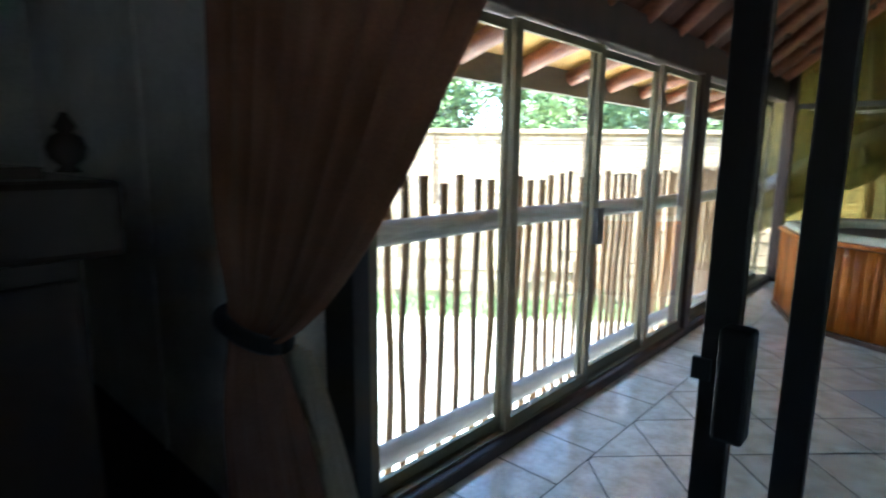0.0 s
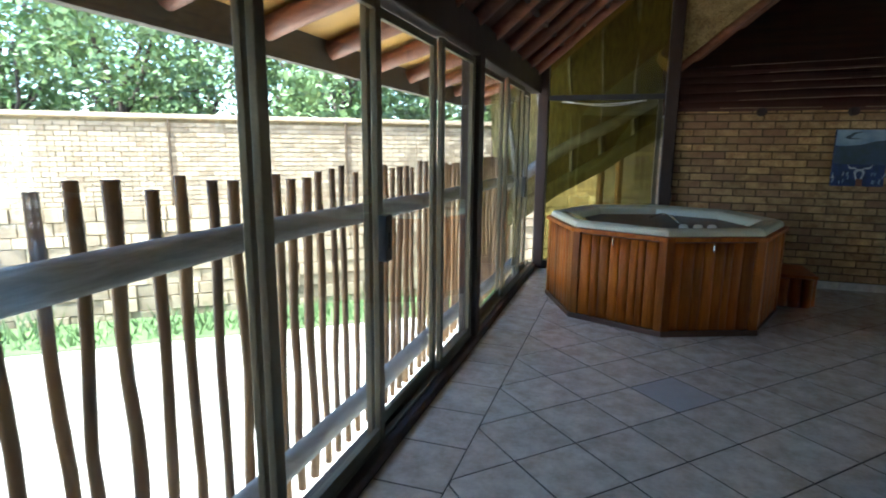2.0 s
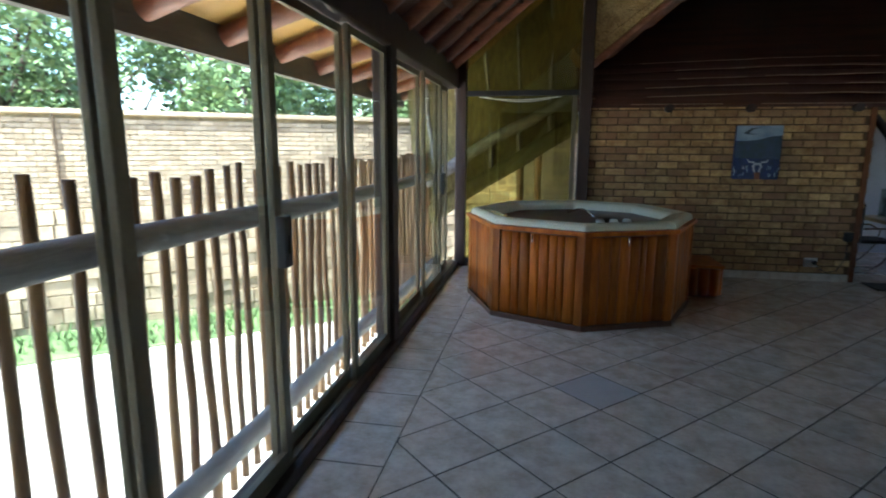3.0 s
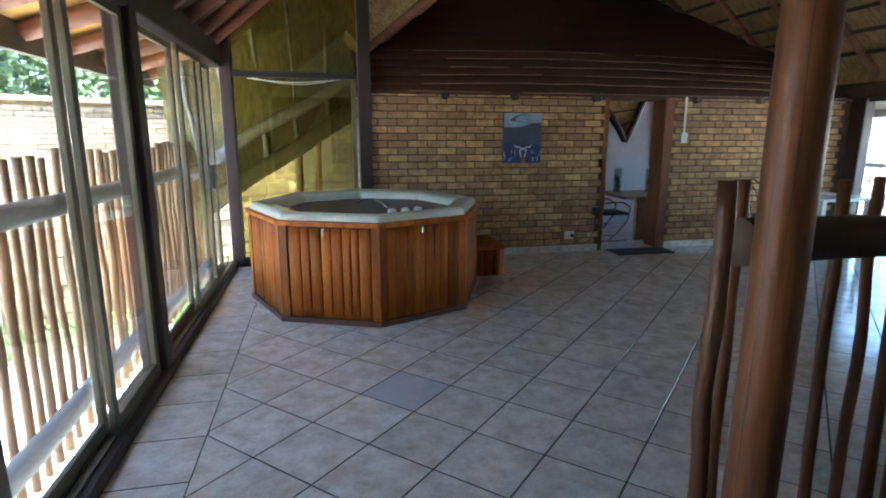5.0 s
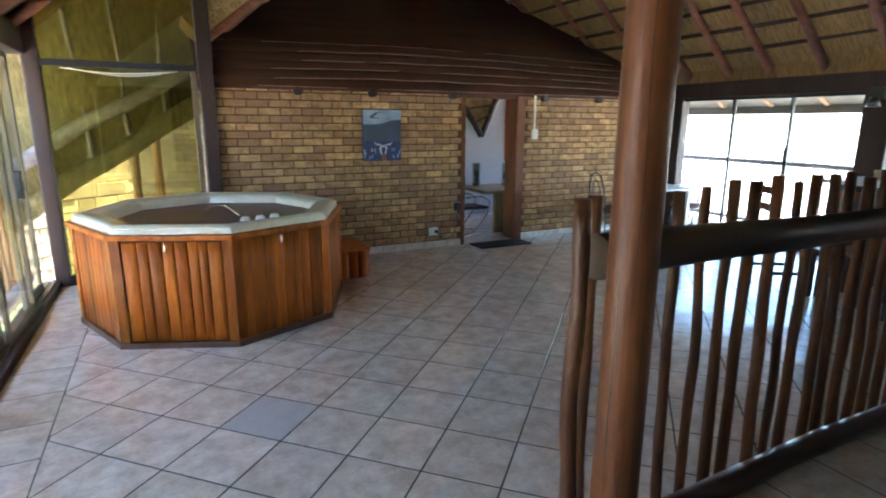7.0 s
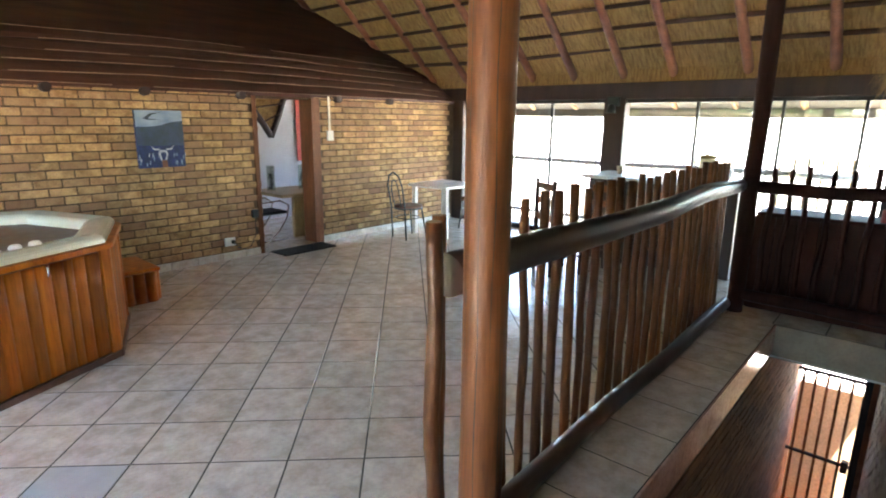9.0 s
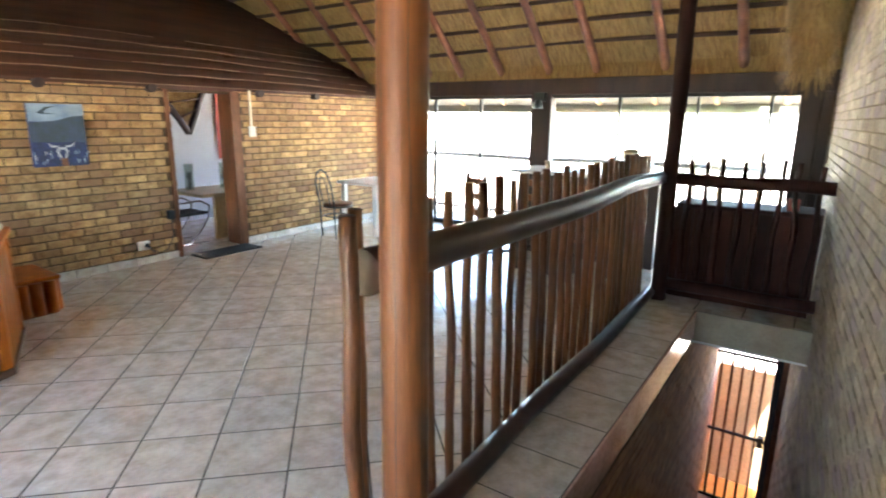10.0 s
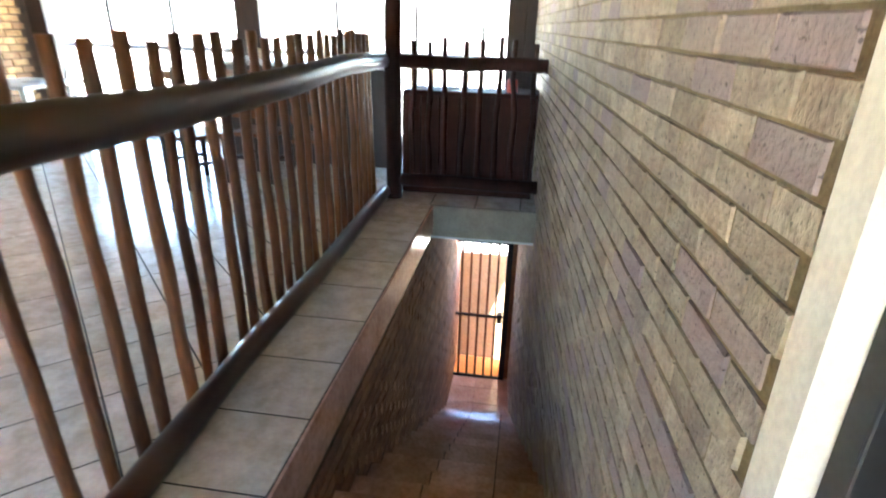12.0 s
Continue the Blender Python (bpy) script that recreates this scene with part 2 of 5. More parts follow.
M_FASCIA = mat("grey_fascia", (0.16, 0.14, 0.11), (0.10, 0.085, 0.065), rough=0.8, scale=2, fine=20, bump=0.3, stretch=(3, 0.6, 3))
M_DARKROOM = mat("dark_furniture", (0.035, 0.022, 0.015), (0.018, 0.011, 0.008), rough=0.4, scale=3, fine=20, bump=0.2, coat=0.2)
M_STRAW = mat("loose_straw", (0.50, 0.36, 0.16), (0.32, 0.2, 0.08), rough=0.9, scale=3, fine=20, bump=0.0, each=0.4, island=True)
M_PIC_SKY = mat("picture_pale_blue", (0.34, 0.42, 0.52), (0.16, 0.24, 0.36), rough=0.5, scale=5, fine=30, bump=0.0, mix=0.2)
M_PIC_HILL = mat("picture_slate_hills", (0.05, 0.075, 0.14), (0.04, 0.06, 0.06), rough=0.5, scale=8, fine=40, bump=0.0, mix=0.3)
M_PIC_BLUE = mat("picture_deep_blue", (0.028, 0.045, 0.17), (0.02, 0.03, 0.075), rough=0.5, scale=16, fine=60, bump=0.0, mix=0.5)
M_PIC_WHITE = mat("picture_white", (0.6, 0.6, 0.62), (0.35, 0.36, 0.42), rough=0.5, scale=30, fine=60, bump=0.0, mix=0.3)
M_PIC_RUST = mat("picture_rust", (0.28, 0.11, 0.05), (0.16, 0.06, 0.03), rough=0.5, scale=20, fine=60, bump=0.0, mix=0.3)
M_GLASS = glass("clear_pane")
M_TIMBER.node_tree.nodes["Principled BSDF"].inputs["Specular IOR Level"].default_value = 0.2
M_GLASS_DIM = glass("tinted_door_pane", (0.84, 0.84, 0.81), gloss=0.12)
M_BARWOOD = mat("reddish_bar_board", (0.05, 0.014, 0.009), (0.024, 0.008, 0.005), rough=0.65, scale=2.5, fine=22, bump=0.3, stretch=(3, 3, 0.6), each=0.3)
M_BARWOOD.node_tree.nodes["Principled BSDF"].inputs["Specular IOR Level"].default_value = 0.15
M_SLABEDGE = mat("beige_slab_edge", (0.33, 0.27, 0.18), (0.25, 0.20, 0.13), rough=0.6, scale=5, fine=50, bump=0.1, mix=0.3)
M_GLASS_TINT = glass("tinted_gable_pane", (0.62, 0.61, 0.38))
M_GLASS_VASE = glass("vase_glass", (0.85, 0.88, 0.85))


# ---- builders ----
def box(bm, x0, y0, z0, x1, y1, z1, bevel=0.0):
    vs = [bm.verts.new((x, y, z)) for x in (x0, x1) for y in (y0, y1) for z in (z0, z1)]
    fs = [(0, 1, 3, 2), (4, 6, 7, 5), (0, 4, 5, 1), (2, 3, 7, 6), (0, 2, 6, 4), (1, 5, 7, 3)]
    made = [bm.faces.new([vs[i] for i in f]) for f in fs]
    if bevel:
        bmesh.ops.bevel(bm, geom=list({e for f in made for e in f.edges}), offset=bevel, segments=2, affect="EDGES", profile=0.5)
    return bm


def prism(bm, pts, z0, z1):
    """A flat polygon of (x, y) points drawn up from z0 to z1."""
    a = [bm.verts.new((x, y, z0)) for x, y in pts]
    b = [bm.verts.new((x, y, z1)) for x, y in pts]
    n = len(pts)
    bm.faces.new(a[::-1])
    bm.faces.new(b)
    for i in range(n):
        bm.faces.new((a[i], a[(i + 1) % n], b[(i + 1) % n], b[i]))
    return bm


def pole(bm, p, q, r, r2=None, sides=10, rings=8, wob=0.0, seed=0.0, lump=0.06):
    """A round pole from p to q, not quite straight or even."""
    p, q = Vector(p), Vector(q)
    r2 = r if r2 is None else r2
    ax = (q - p).normalized()
    u = ax.orthogonal().normalized()
    v = ax.cross(u)
    loops = []
    for i in range(rings + 1):
        f = i / rings
        c = p.lerp(q, f)
        if wob:
            s = math.sin(math.pi * f)
            c = c + (u * noise.noise((f * 3.1, seed, 1.7)) + v * noise.noise((f * 3.1, seed, 9.2))) * wob * (0.35 + s)
        rad = (r + (r2 - r) * f) * (1 + lump * noise.noise((f * 7, seed, 4.4)))
        loops.append([bm.verts.new(c + (u * math.cos(2 * math.pi * k / sides) + v * math.sin(2 * math.pi * k / sides)) * rad) for k in range(sides)])
    for a, b in zip(loops, loops[1:]):
        for k in range(sides):
            f = bm.faces.new((a[k], a[(k + 1) % sides], b[(k + 1) % sides], b[k]))
            f.smooth = True
    bm.faces.new(loops[0][::-1])
    bm.faces.new(loops[-1])
    return bm


def tube(bm, pts, r, sides=8):
    """A bent round tube through the points."""
    pts = [Vector(p) for p in pts]
    loops = []
    side = None
    for i, c in enumerate(pts):
        ax = (pts[min(i + 1, len(pts) - 1)] - pts[max(i - 1, 0)]).normalized()
        side = ax.orthogonal().normalized() if side is None else (side - ax * side.dot(ax)).normalized()
        v = ax.cross(side)
        loops.append([bm.verts.new(c + (side * math.cos(2 * math.pi * k / sides) + v * math.sin(2 * math.pi * k / sides)) * r) for k in range(sides)])
    for a, b in zip(loops, loops[1:]):
        for k in range(sides):
            bm.faces.new((a[k], a[(k + 1) % sides], b[(k + 1) % sides], b[k])).smooth = True
    bm.faces.new(loops[0][::-1])
    bm.faces.new(loops[-1])
    return bm


def turned(bm, prof, cx=0.0, cy=0.0, sides=20):
    """A turned shape from (radius, height) pairs."""
    loops = [[bm.verts.new((cx + r * math.cos(2 * math.pi * k / sides), cy + r * math.sin(2 * math.pi * k / sides), z)) for k in range(sides)] for r, z in prof]
    for a, b in zip(loops, loops[1:]):
        for k in range(sides):
            bm.faces.new((a[k], a[(k + 1) % sides], b[(k + 1) % sides], b[k])).smooth = True
    bm.faces.new(loops[0][::-1])
    bm.faces.new(loops[-1])
    return bm


def mesh(name, bm, material):
    bmesh.ops.recalc_face_normals(bm, faces=bm.faces[:])
    me = bpy.data.meshes.new(name)
    bm.to_mesh(me)
    bm.free()
    me.materials.append(material)
    return me


def part(name, bm, material, parent, label=""):
    ob = new(name, mesh(name, bm, material))
    ob.parent = parent
    return tagged(ob, label)


def thing(name, label, category, place=None, group="", kind=""):
    ob = new(name)
    ob.empty_display_size = 0.1
    if place is not None:
        ob.matrix_world = place
    return tagged(ob, label, category, group, kind)


def solid(name, bm, material, label, category, group="", kind=""):
    return tagged(new(name, mesh(name, bm, material)), label, category, group, kind)


def B():
    return bmesh.new()


# ---- large structure ----
TILE, TX, TY = 0.3817, 0.074, 4.549         # diagonal floor tiles: size and one corner
YB = 8.25                               # face of the brick wall
XW = 6.85                               # window wall
XG = -1.42                              # sliding glass wall


def slab(name, material, label, category, *boxes):
    bm = B()
    for b in boxes:
        box(bm, *b)
    return solid(name, bm, material, label, category, kind="structure")


def swall_y(x):
    return 1.80 + 0.055 * (x - 1.2)


# floor base under the tiles, open at the stairwell
floor = slab("floor", M_GROUT, "diagonally laid pale grey ceramic tile floor with dark grout", "floor",
             (XG + 0.06, 2.94, -0.22, XW, 8.6, -0.0012), (XG + 0.06, 1.8, -0.22, 1.30, 2.94, -0.0012), (4.77, 1.7, -0.22, XW, 2.94, -0.0012),
             (1.30, 2.87, -0.22, 4.77, 2.94, -0.0012), (2.9, 8.6, -0.22, 6.9, 12.5, -0.004))
bedroom_floor = slab("bedroom_floor", M_GROUT, "dark bedroom floor", "floor", (-4.6, -2.6, -0.2, 3.2, 1.8, -0.005))

# north brick wall: backing
wall_north = slab("wall_north", M_MORTAR, "face brick wall of yellow-brown stock bricks with dark joints", "wall",
                  (0.1, YB + 0.011, -0.2, 3.15, YB + 0.22, 1.97), (3.15, YB + 0.007, 1.90, 4.03, YB + 0.22, 1.97), (4.03, YB + 0.011, -0.2, XW, YB + 0.22, 1.97))
# stair brick wall: backing, leaning a little off the room's axis
bm = B()
prism(bm, [(1.02, swall_y(1.02) - 0.003), (7.2, swall_y(7.2) - 0.003), (7.2, swall_y(7.2) - 0.24), (1.02, swall_y(1.02) - 0.24)], -3.4, 4.2)
wall_stair = solid("wall_stair", bm, M_MORTAR_PALE, "tall pale face brick wall beside the stairwell", "wall", kind="structure")
# bedroom shell, with an unseen south wall gap added to light it
bedroom_wall = slab("bedroom_wall", M_PLASTER, "white plastered bedroom wall round the sliding door", "wall",
                    (-4.6, 1.5, -0.2, -1.40, 1.8, 4.2), (-1.40, 1.5, 2.25, 1.02, 1.785, 4.2), (0.955, 1.5, 0.0, 1.02, 1.6, 2.25),
                    (-4.7, -2.7, -0.2, -4.6, 1.8, 2.7), (-4.6, -2.7, -0.2, 1.2, -2.6, 2.7), (1.95, -2.7, -0.2, 3.3, -2.6, 2.7), (1.2, -2.7, -0.2, 1.95, -2.6, 1.4), (1.2, -2.7, 1.75, 1.95, -2.6, 2.7), (3.2, -2.6, -0.2, 3.3, 1.5, 2.7), (1.0, 1.42, -0.2, 3.3, 1.5, 2.7))
bedroom_ceiling = slab("bedroom_ceiling", M_PLASTER, "plain white bedroom ceiling", "ceiling", (-4.7, -2.7, 2.7, 3.3, 1.5, 2.8))
reveal = slab("reveal_trim", M_CREAM, "cream plastered door reveal at the corner of the brick wall", "trim", (0.955, 1.595, 0.0, 1.03, swall_y(1.0) + 0.006, 2.35))

# room behind the brick wall
wall_dining = slab("wall_dining", M_GREYWALL, "pale grey painted wall of the dining room", "wall",
                   (1.5, 10.3, -0.1, 7.0, 10.45, 3.2), (1.4, 8.48, -0.1, 1.5, 10.45, 2.05))
wall_red = slab("wall_red", M_RED, "red painted wall panel in the dining room", "wall", (5.08, 10.27, 0.95, 6.9, 10.298, 2.6))
# unseen opening between these pieces is added to brighten the dining room
wall_dining_side = slab("wall_dining_side", M_GREYWALL, "pale grey side wall of the dining room", "wall", (6.95, 8.48, -0.1, 7.05, 8.7, 2.1), (6.95, 8.7, -0.1, 7.05, 10.2, 0.8), (6.95, 10.2, -0.1, 7.05, 10.45, 2.1))

# roof planes: thatch slabs with eaves
def roof_slab(name, label, pts, thick, material):
    """A sloping slab from four (x, y, z) corners of its underside."""
    bm = B()
    n = (Vector(pts[1]) - Vector(pts[0])).cross(Vector(pts[3]) - Vector(pts[0])).normalized()
    if n.z < 0:
        n = -n
    a = [bm.verts.new(p) for p in pts]
    b = [bm.verts.new(Vector(p) + n * thick) for p in pts]
    bm.faces.new(a[::-1])
    bm.faces.new(b)
    for i in range(4):
        bm.faces.new((a[i], a[(i + 1) % 4], b[(i + 1) % 4], b[i]))
    return solid(name, bm, material, label, "ceiling", kind="structure")


def zl(x):
    return 2.42 + 0.8 * (x - XG)


def zr(x):
    return 2.31 + 0.87 * (XW - x)


RX, RZ = 2.87, 5.86
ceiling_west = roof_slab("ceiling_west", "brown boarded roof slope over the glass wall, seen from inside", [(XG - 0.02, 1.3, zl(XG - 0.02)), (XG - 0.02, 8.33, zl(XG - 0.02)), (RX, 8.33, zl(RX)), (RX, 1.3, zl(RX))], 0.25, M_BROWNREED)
ceiling_east = roof_slab("ceiling_east", "golden thatched roof slope over the windows, seen from inside", [(XW + 0.1, 2.35, zr(XW + 0.1)), (XW + 0.1, 13.0, zr(XW + 0.1)), (RX - 0.02, 13.0, zr(RX - 0.02)), (RX - 0.02, 2.35, zr(RX - 0.02))], 0.25, M_THATCH)
ceiling_east_b = roof_slab("ceiling_stair", "thatched roof slope over the stairs", [(XW + 0.1, 1.3, zr(XW + 0.1)), (XW + 0.1, 2.35, zr(XW + 0.1)), (RX - 0.02, 2.35, zr(RX - 0.02)), (RX - 0.02, 1.3, zr(RX - 0.02))], 0.25, M_THATCH)
ceiling_low = roof_slab("ceiling_low", "lower thatched roof slope beyond the gable glass", [(0.12, 8.35, 2.42), (0.12, 13.0, 2.42), (3.6, 13.0, 5.3), (3.6, 8.35, 5.3)], 0.25, M_THATCH)
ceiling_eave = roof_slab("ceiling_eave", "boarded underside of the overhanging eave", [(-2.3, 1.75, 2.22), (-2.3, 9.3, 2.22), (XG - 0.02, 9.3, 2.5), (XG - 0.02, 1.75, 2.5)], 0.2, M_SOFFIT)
# overhang added to keep the sun off the yard behind the gable glass
ceiling_gable = roof_slab("ceiling_gable", "added thatch slab shading the yard beyond the gable glass", [(XG - 0.02, 8.33, zl(XG - 0.02)), (XG - 0.02, 12.2, zl(XG - 0.02)), (0.12, 12.2, zl(0.12)), (0.12, 8.33, zl(0.12))], 0.25, M_THATCH)
ceiling_eave_e = roof_slab("ceiling_balcony", "overhanging eave above the balcony", [(XW + 0.1, 2.2, 2.33), (XW + 0.1, 9.5, 2.33), (8.0, 9.5, 1.86), (8.0, 2.2, 1.86)], 0.15, M_FASCIA)
# unseen filler between the roofs, added so no sun leaks in
bm = prism(B(), [(0.05, 2.5), (0.05, zl(0.05) + 0.1), (2.87, 6.0), (3.75, 5.3), (3.5, 5.18)], -8.36, -8.30)
bmesh.ops.transform(bm, matrix=Matrix.Rotation(radians(90), 4, "X"), verts=bm.verts)
gable_fill = solid("gable_fill", bm, M_THATCH, "unseen thatch filler closing the roof end above the gable glass", "wall", kind="structure")
wall_back = slab("wall_south_gable", M_PLASTER, "plain plastered upper wall", "wall", (-1.45, 1.3, 2.7, 5.7, 1.36, 6.2))

# beams
def beam(name, b, label):
    return solid(name, box(B(), *b, bevel=0.012), M_DARKWOOD, label, "beam", kind="structure")


beam("beam_west", (XG - 0.07, 1.82, 2.16, XG + 0.07, YB, 2.40), "dark timber head beam above the sliding doors")
beam("beam_east", (XW - 0.06, 2.1, 1.96, XW + 0.08, 8.6, 2.17), "dark timber head beam above the windows")
slab("eave_fill_trim", M_THATCH, "golden thatch packed above the window beam", "trim", (XW - 0.03, 2.1, 2.172, XW + 0.09, 8.7, 2.34))
fascia = slab("fascia_trim", M_FASCIA, "weathered grey fascia along the eave", "trim", (-2.36, 1.75, 2.02, -2.30, 9.3, 2.30), (8.0, 2.2, 1.74, 8.05, 9.5, 2.0))

# rafters and thatch laths
rafters = []
rb = B()
pole(rb, (XG - 0.05, 0, zl(XG - 0.05) - 0.05), (RX, 0, zl(RX) - 0.05), 0.06, 0.05, rings=12, wob=0.03, seed=3)
rw = mesh("rafter", rb, M_RAFTER)
rb = B()
pole(rb, (XW + 0.05, 0, zr(XW + 0.05) - 0.05), (RX, 0, zr(RX) - 0.05), 0.055, 0.045, rings=12, wob=0.03, seed=8)
re_ = mesh("rafter", rb, M_RAFTER)
rb = B()
pole(rb, (XG, 0, 2.42), (-2.28, 0, 2.15), 0.075, 0.065, rings=4, wob=0.01, seed=5)
rt = mesh("rafter_tail", rb, M_RAFTER)
rb = B()
pole(rb, (0.1, 0, 2.36), (3.5, 0, 5.18), 0.05, 0.045, rings=8, wob=0.02, seed=5)
rlow = mesh("rafter", rb, M_RAFTER)


def place_mesh(name, me, x, y, z, label, category, group):
    ob = new(name, me)
    ob.location = (x, y, z)
    return tagged(ob, label, category, group)


y = 1.95
while y < 8.2:
    place_mesh("rafter", rw, 0, y, 0, "round brown roof pole under the western thatch", "rafter", "western rafters")
    y += 0.55
for y in (3.007, 3.836, 4.68, 5.33, 6.055, 6.73, 7.31, 7.98, 8.7, 9.5, 10.4):
    place_mesh("rafter", re_, 0, y, 0, "round reddish roof pole under the eastern thatch", "rafter", "eastern rafters")
y = 1.9
while y < 9.2:
    place_mesh("rafter_tail", rt, 0, y, 0, "thick round rafter end under the eave", "rafter", "rafter tails")
    y += 0.72
for y in (8.5, 9.2, 9.9, 10.6):
    place_mesh("rafter", rlow, 0, y, 0, "round roof pole under the lower thatch", "rafter", "lower rafters")
rb = B()
pole(rb, (XW + 0.1, 0, 2.36), (7.98, 0, 1.88), 0.05, 0.045, rings=4, wob=0.01, seed=2)
rte = mesh("rafter_tail", rb, M_PICKET_OUT)
for i in range(9):
    place_mesh("rafter_tail", rte, 0, 2.6 + i * 0.8, 0, "pale rafter end above the balcony", "rafter", "balcony rafter tails")
i = 0
x = 6.55
while x > 3.2:
    bm = B()
    pole(bm, (x, 2.4, zr(x) - 0.015), (x, 12.0, zr(x) - 0.018), 0.027, sides=8, rings=30, wob=0.05, seed=i)
    solid("roof_lath", bm, M_LATH, "thin dark lath tied across the thatch", "lath", "eastern laths")
    x -= 0.25
    i += 1
x = -1.1
while x < 1.8:
    bm = B()
    pole(bm, (x, 1.8, zl(x) - 0.015), (x, 8.28, zl(x) - 0.018), 0.025, sides=8, rings=24, wob=0.05, seed=i)
    solid("roof_lath", bm, M_LATH, "thin dark lath tied across the thatch", "lath", "western laths")
    x += 0.24
    i += 1

# boarded slope above the brick wall: waney boards rising away from the room
SL = 0.66
boarding = thing("wall_boarding", "dark slope of overlapping waney-edged boards above the brick wall", "wall", kind="structure")
bm = B()
vs = [bm.verts.new(p) for p in ((0.05, YB - 0.02, 1.95), (7.1, YB - 0.02, 1.95), (7.1, 12.4, 1.95 + SL * 4.4), (0.05, 12.4, 1.95 + SL * 4.4))]
vt = [bm.verts.new((v.co.x, v.co.y + 0.05, v.co.z - 0.06)) for v in vs]
bm.faces.new(vs)
bm.faces.new(vt[::-1])
for i in range(4):
    bm.faces.new((vs[i], vt[i], vt[(i + 1) % 4], vs[(i + 1) % 4]))
part("backing", bm, M_BOARD, boarding)
ny = Vector((0, -SL, 1)).normalized()
for k in range(21):
    s0, s1 = k * 0.212 - 0.02, k * 0.212 + 0.225
    bm, be = B(), B()
    lo, hi, e0, e1 = [], [], [], []
    for j in range(37):
        x = 0.05 + 7.0 * j / 36
        w = 0.045 * noise.noise((x * 0.8, k * 2.3, 0.5)) + 0.02 * noise.noise((x * 2.6, k * 3.1, 2.5)) + 0.10 * math.cos((x - 3.2) * 0.55) - 0.07
        if k == 0:
            w = 0
        for s, lst, up in ((s0 + w, lo, 0.026), (s1 + 0.05, hi, 0.012)):
            lst.append(Vector((x, YB - 0.02 + s * 0.8346, 1.95 + s * 0.5508)) + ny * up)
    lov, hiv = [bm.verts.new(p) for p in lo], [bm.verts.new(p) for p in hi]
    bot = [bm.verts.new(p - ny * 0.014) for p in lo]
    for j in range(36):
        bm.faces.new((lov[j], lov[j + 1], hiv[j + 1], hiv[j])).smooth = True
        bm.faces.new((bot[j], bot[j + 1], lov[j + 1], lov[j]))
    b = part("board", bm, M_BOARD, boarding)
    j0, j1 = random.randint(0, 4), random.randint(31, 36)
    # broken pale strip along the lower edge of the board
    for j in range(j0, j1):
        if noise.noise((j * 0.21, k * 1.7, 7.7)) < -0.38:
            continue
        q = [be.verts.new(lo[j + a] + ny * 0.002 + Vector((0, 0.0, c))) for a, c in ((0, -0.005), (1, -0.005), (1, 0.004), (0, 0.004))]
        be.faces.new(q)
    if be.faces:
        part("bark_edge", be, M_PALE_EDGE, b, "thin pale strip along the board edge")
    else:
        be.free()
for i, x in enumerate((1.05, 1.9, 2.95, 4.35, 5.3)):
    bm = B()
    pole(bm, (x, YB - 0.09, 1.915), (x, YB + 0.1, 1.915), 0.045, sides=10, rings=2, seed=i)
    solid("beam_end", bm, M_DARKWOOD, "dark round beam end under the boarding", "beam", "beam ends")

# ---- sliding glass wall ----
def frame_bar(parent, name, b, material=None, label=""):
    return part(name, box(B(), *b, bevel=0.004), material or M_ALU, parent, label)


sill = solid("sill_trim", box(B(), XG - 0.1, 1.95, -0.02, XG + 0.085, YB, 0.055, bevel=0.01), M_DARKWOOD, "dark raised sill under the sliding doors", "sill", kind="structure")


def sliding_panel(y0, y1, track, handle=None, thick=0.055, grey=M_ALU):
    x = XG + track
    th = thing("sliding_door_panel", "bronze aluminium sliding glass door panel, closed", "sliding door", group="sliding doors of the glass wall", kind="structure")
    frame_bar(th, "stile", (x - 0.016, y0, 0.06, x + 0.016, y0 + thick, 2.15), grey)
    frame_bar(th, "stile", (x - 0.016, y1 - thick, 0.06, x + 0.016, y1, 2.15), grey)
    frame_bar(th, "bottom_rail", (x - 0.014, y0 + thick, 0.062, x + 0.014, y1 - thick, 0.13), grey)
    frame_bar(th, "top_rail", (x - 0.014, y0 + thick, 2.10, x + 0.014, y1 - thick, 2.148), grey)
    p = part("pane", box(B(), x - 0.003, y0 + thick - 0.004, 0.126, x + 0.003, y1 - thick + 0.004, 2.104), M_GLASS, th)
    p.visible_shadow = False
    if handle is not None:
        bm = box(B(), x + 0.016, handle - 0.034, 0.98, x + 0.06, handle + 0.034, 1.2, bevel=0.006)
        h = part("handle", bm, M_BLACK, th, "black pull handle")
        part("lock", box(B(), x + 0.06, handle - 0.012, 1.04, x + 0.068, handle + 0.012, 1.12, bevel=0.002), M_BLACKALU, h)
    return th


sliding_panel(1.87, 2.80, -0.03)
sliding_panel(2.745, 3.65, 0.02, handle=3.62)
sliding_panel(3.60, 4.57, -0.03)
sliding_panel(4.52, 5.27, 0.02)
sliding_panel(5.42, 6.50, -0.03)
sliding_panel(6.45, 7.32, 0.02, handle=7.29)
sliding_panel(7.26, 7.95, -0.03)
door_track = slab("door_track_trim", M_ALU, "aluminium sliding door track", "trim", (XG - 0.05, 1.96, 0.05, XG - 0.01, YB, 0.068), (XG + 0.002, 1.96, 0.05, XG + 0.04, YB, 0.068))


def square_post(x, y, z0, z1, w, material, label):
    return solid("post", box(B(), x - w / 2, y - w / 2, z0, x + w / 2, y + w / 2, z1, bevel=0.012), material, label, "post")


square_post(XG, 5.345, 0.0, 2.2, 0.145, M_DARKWOOD, "dark square timber post between the sliding doors")
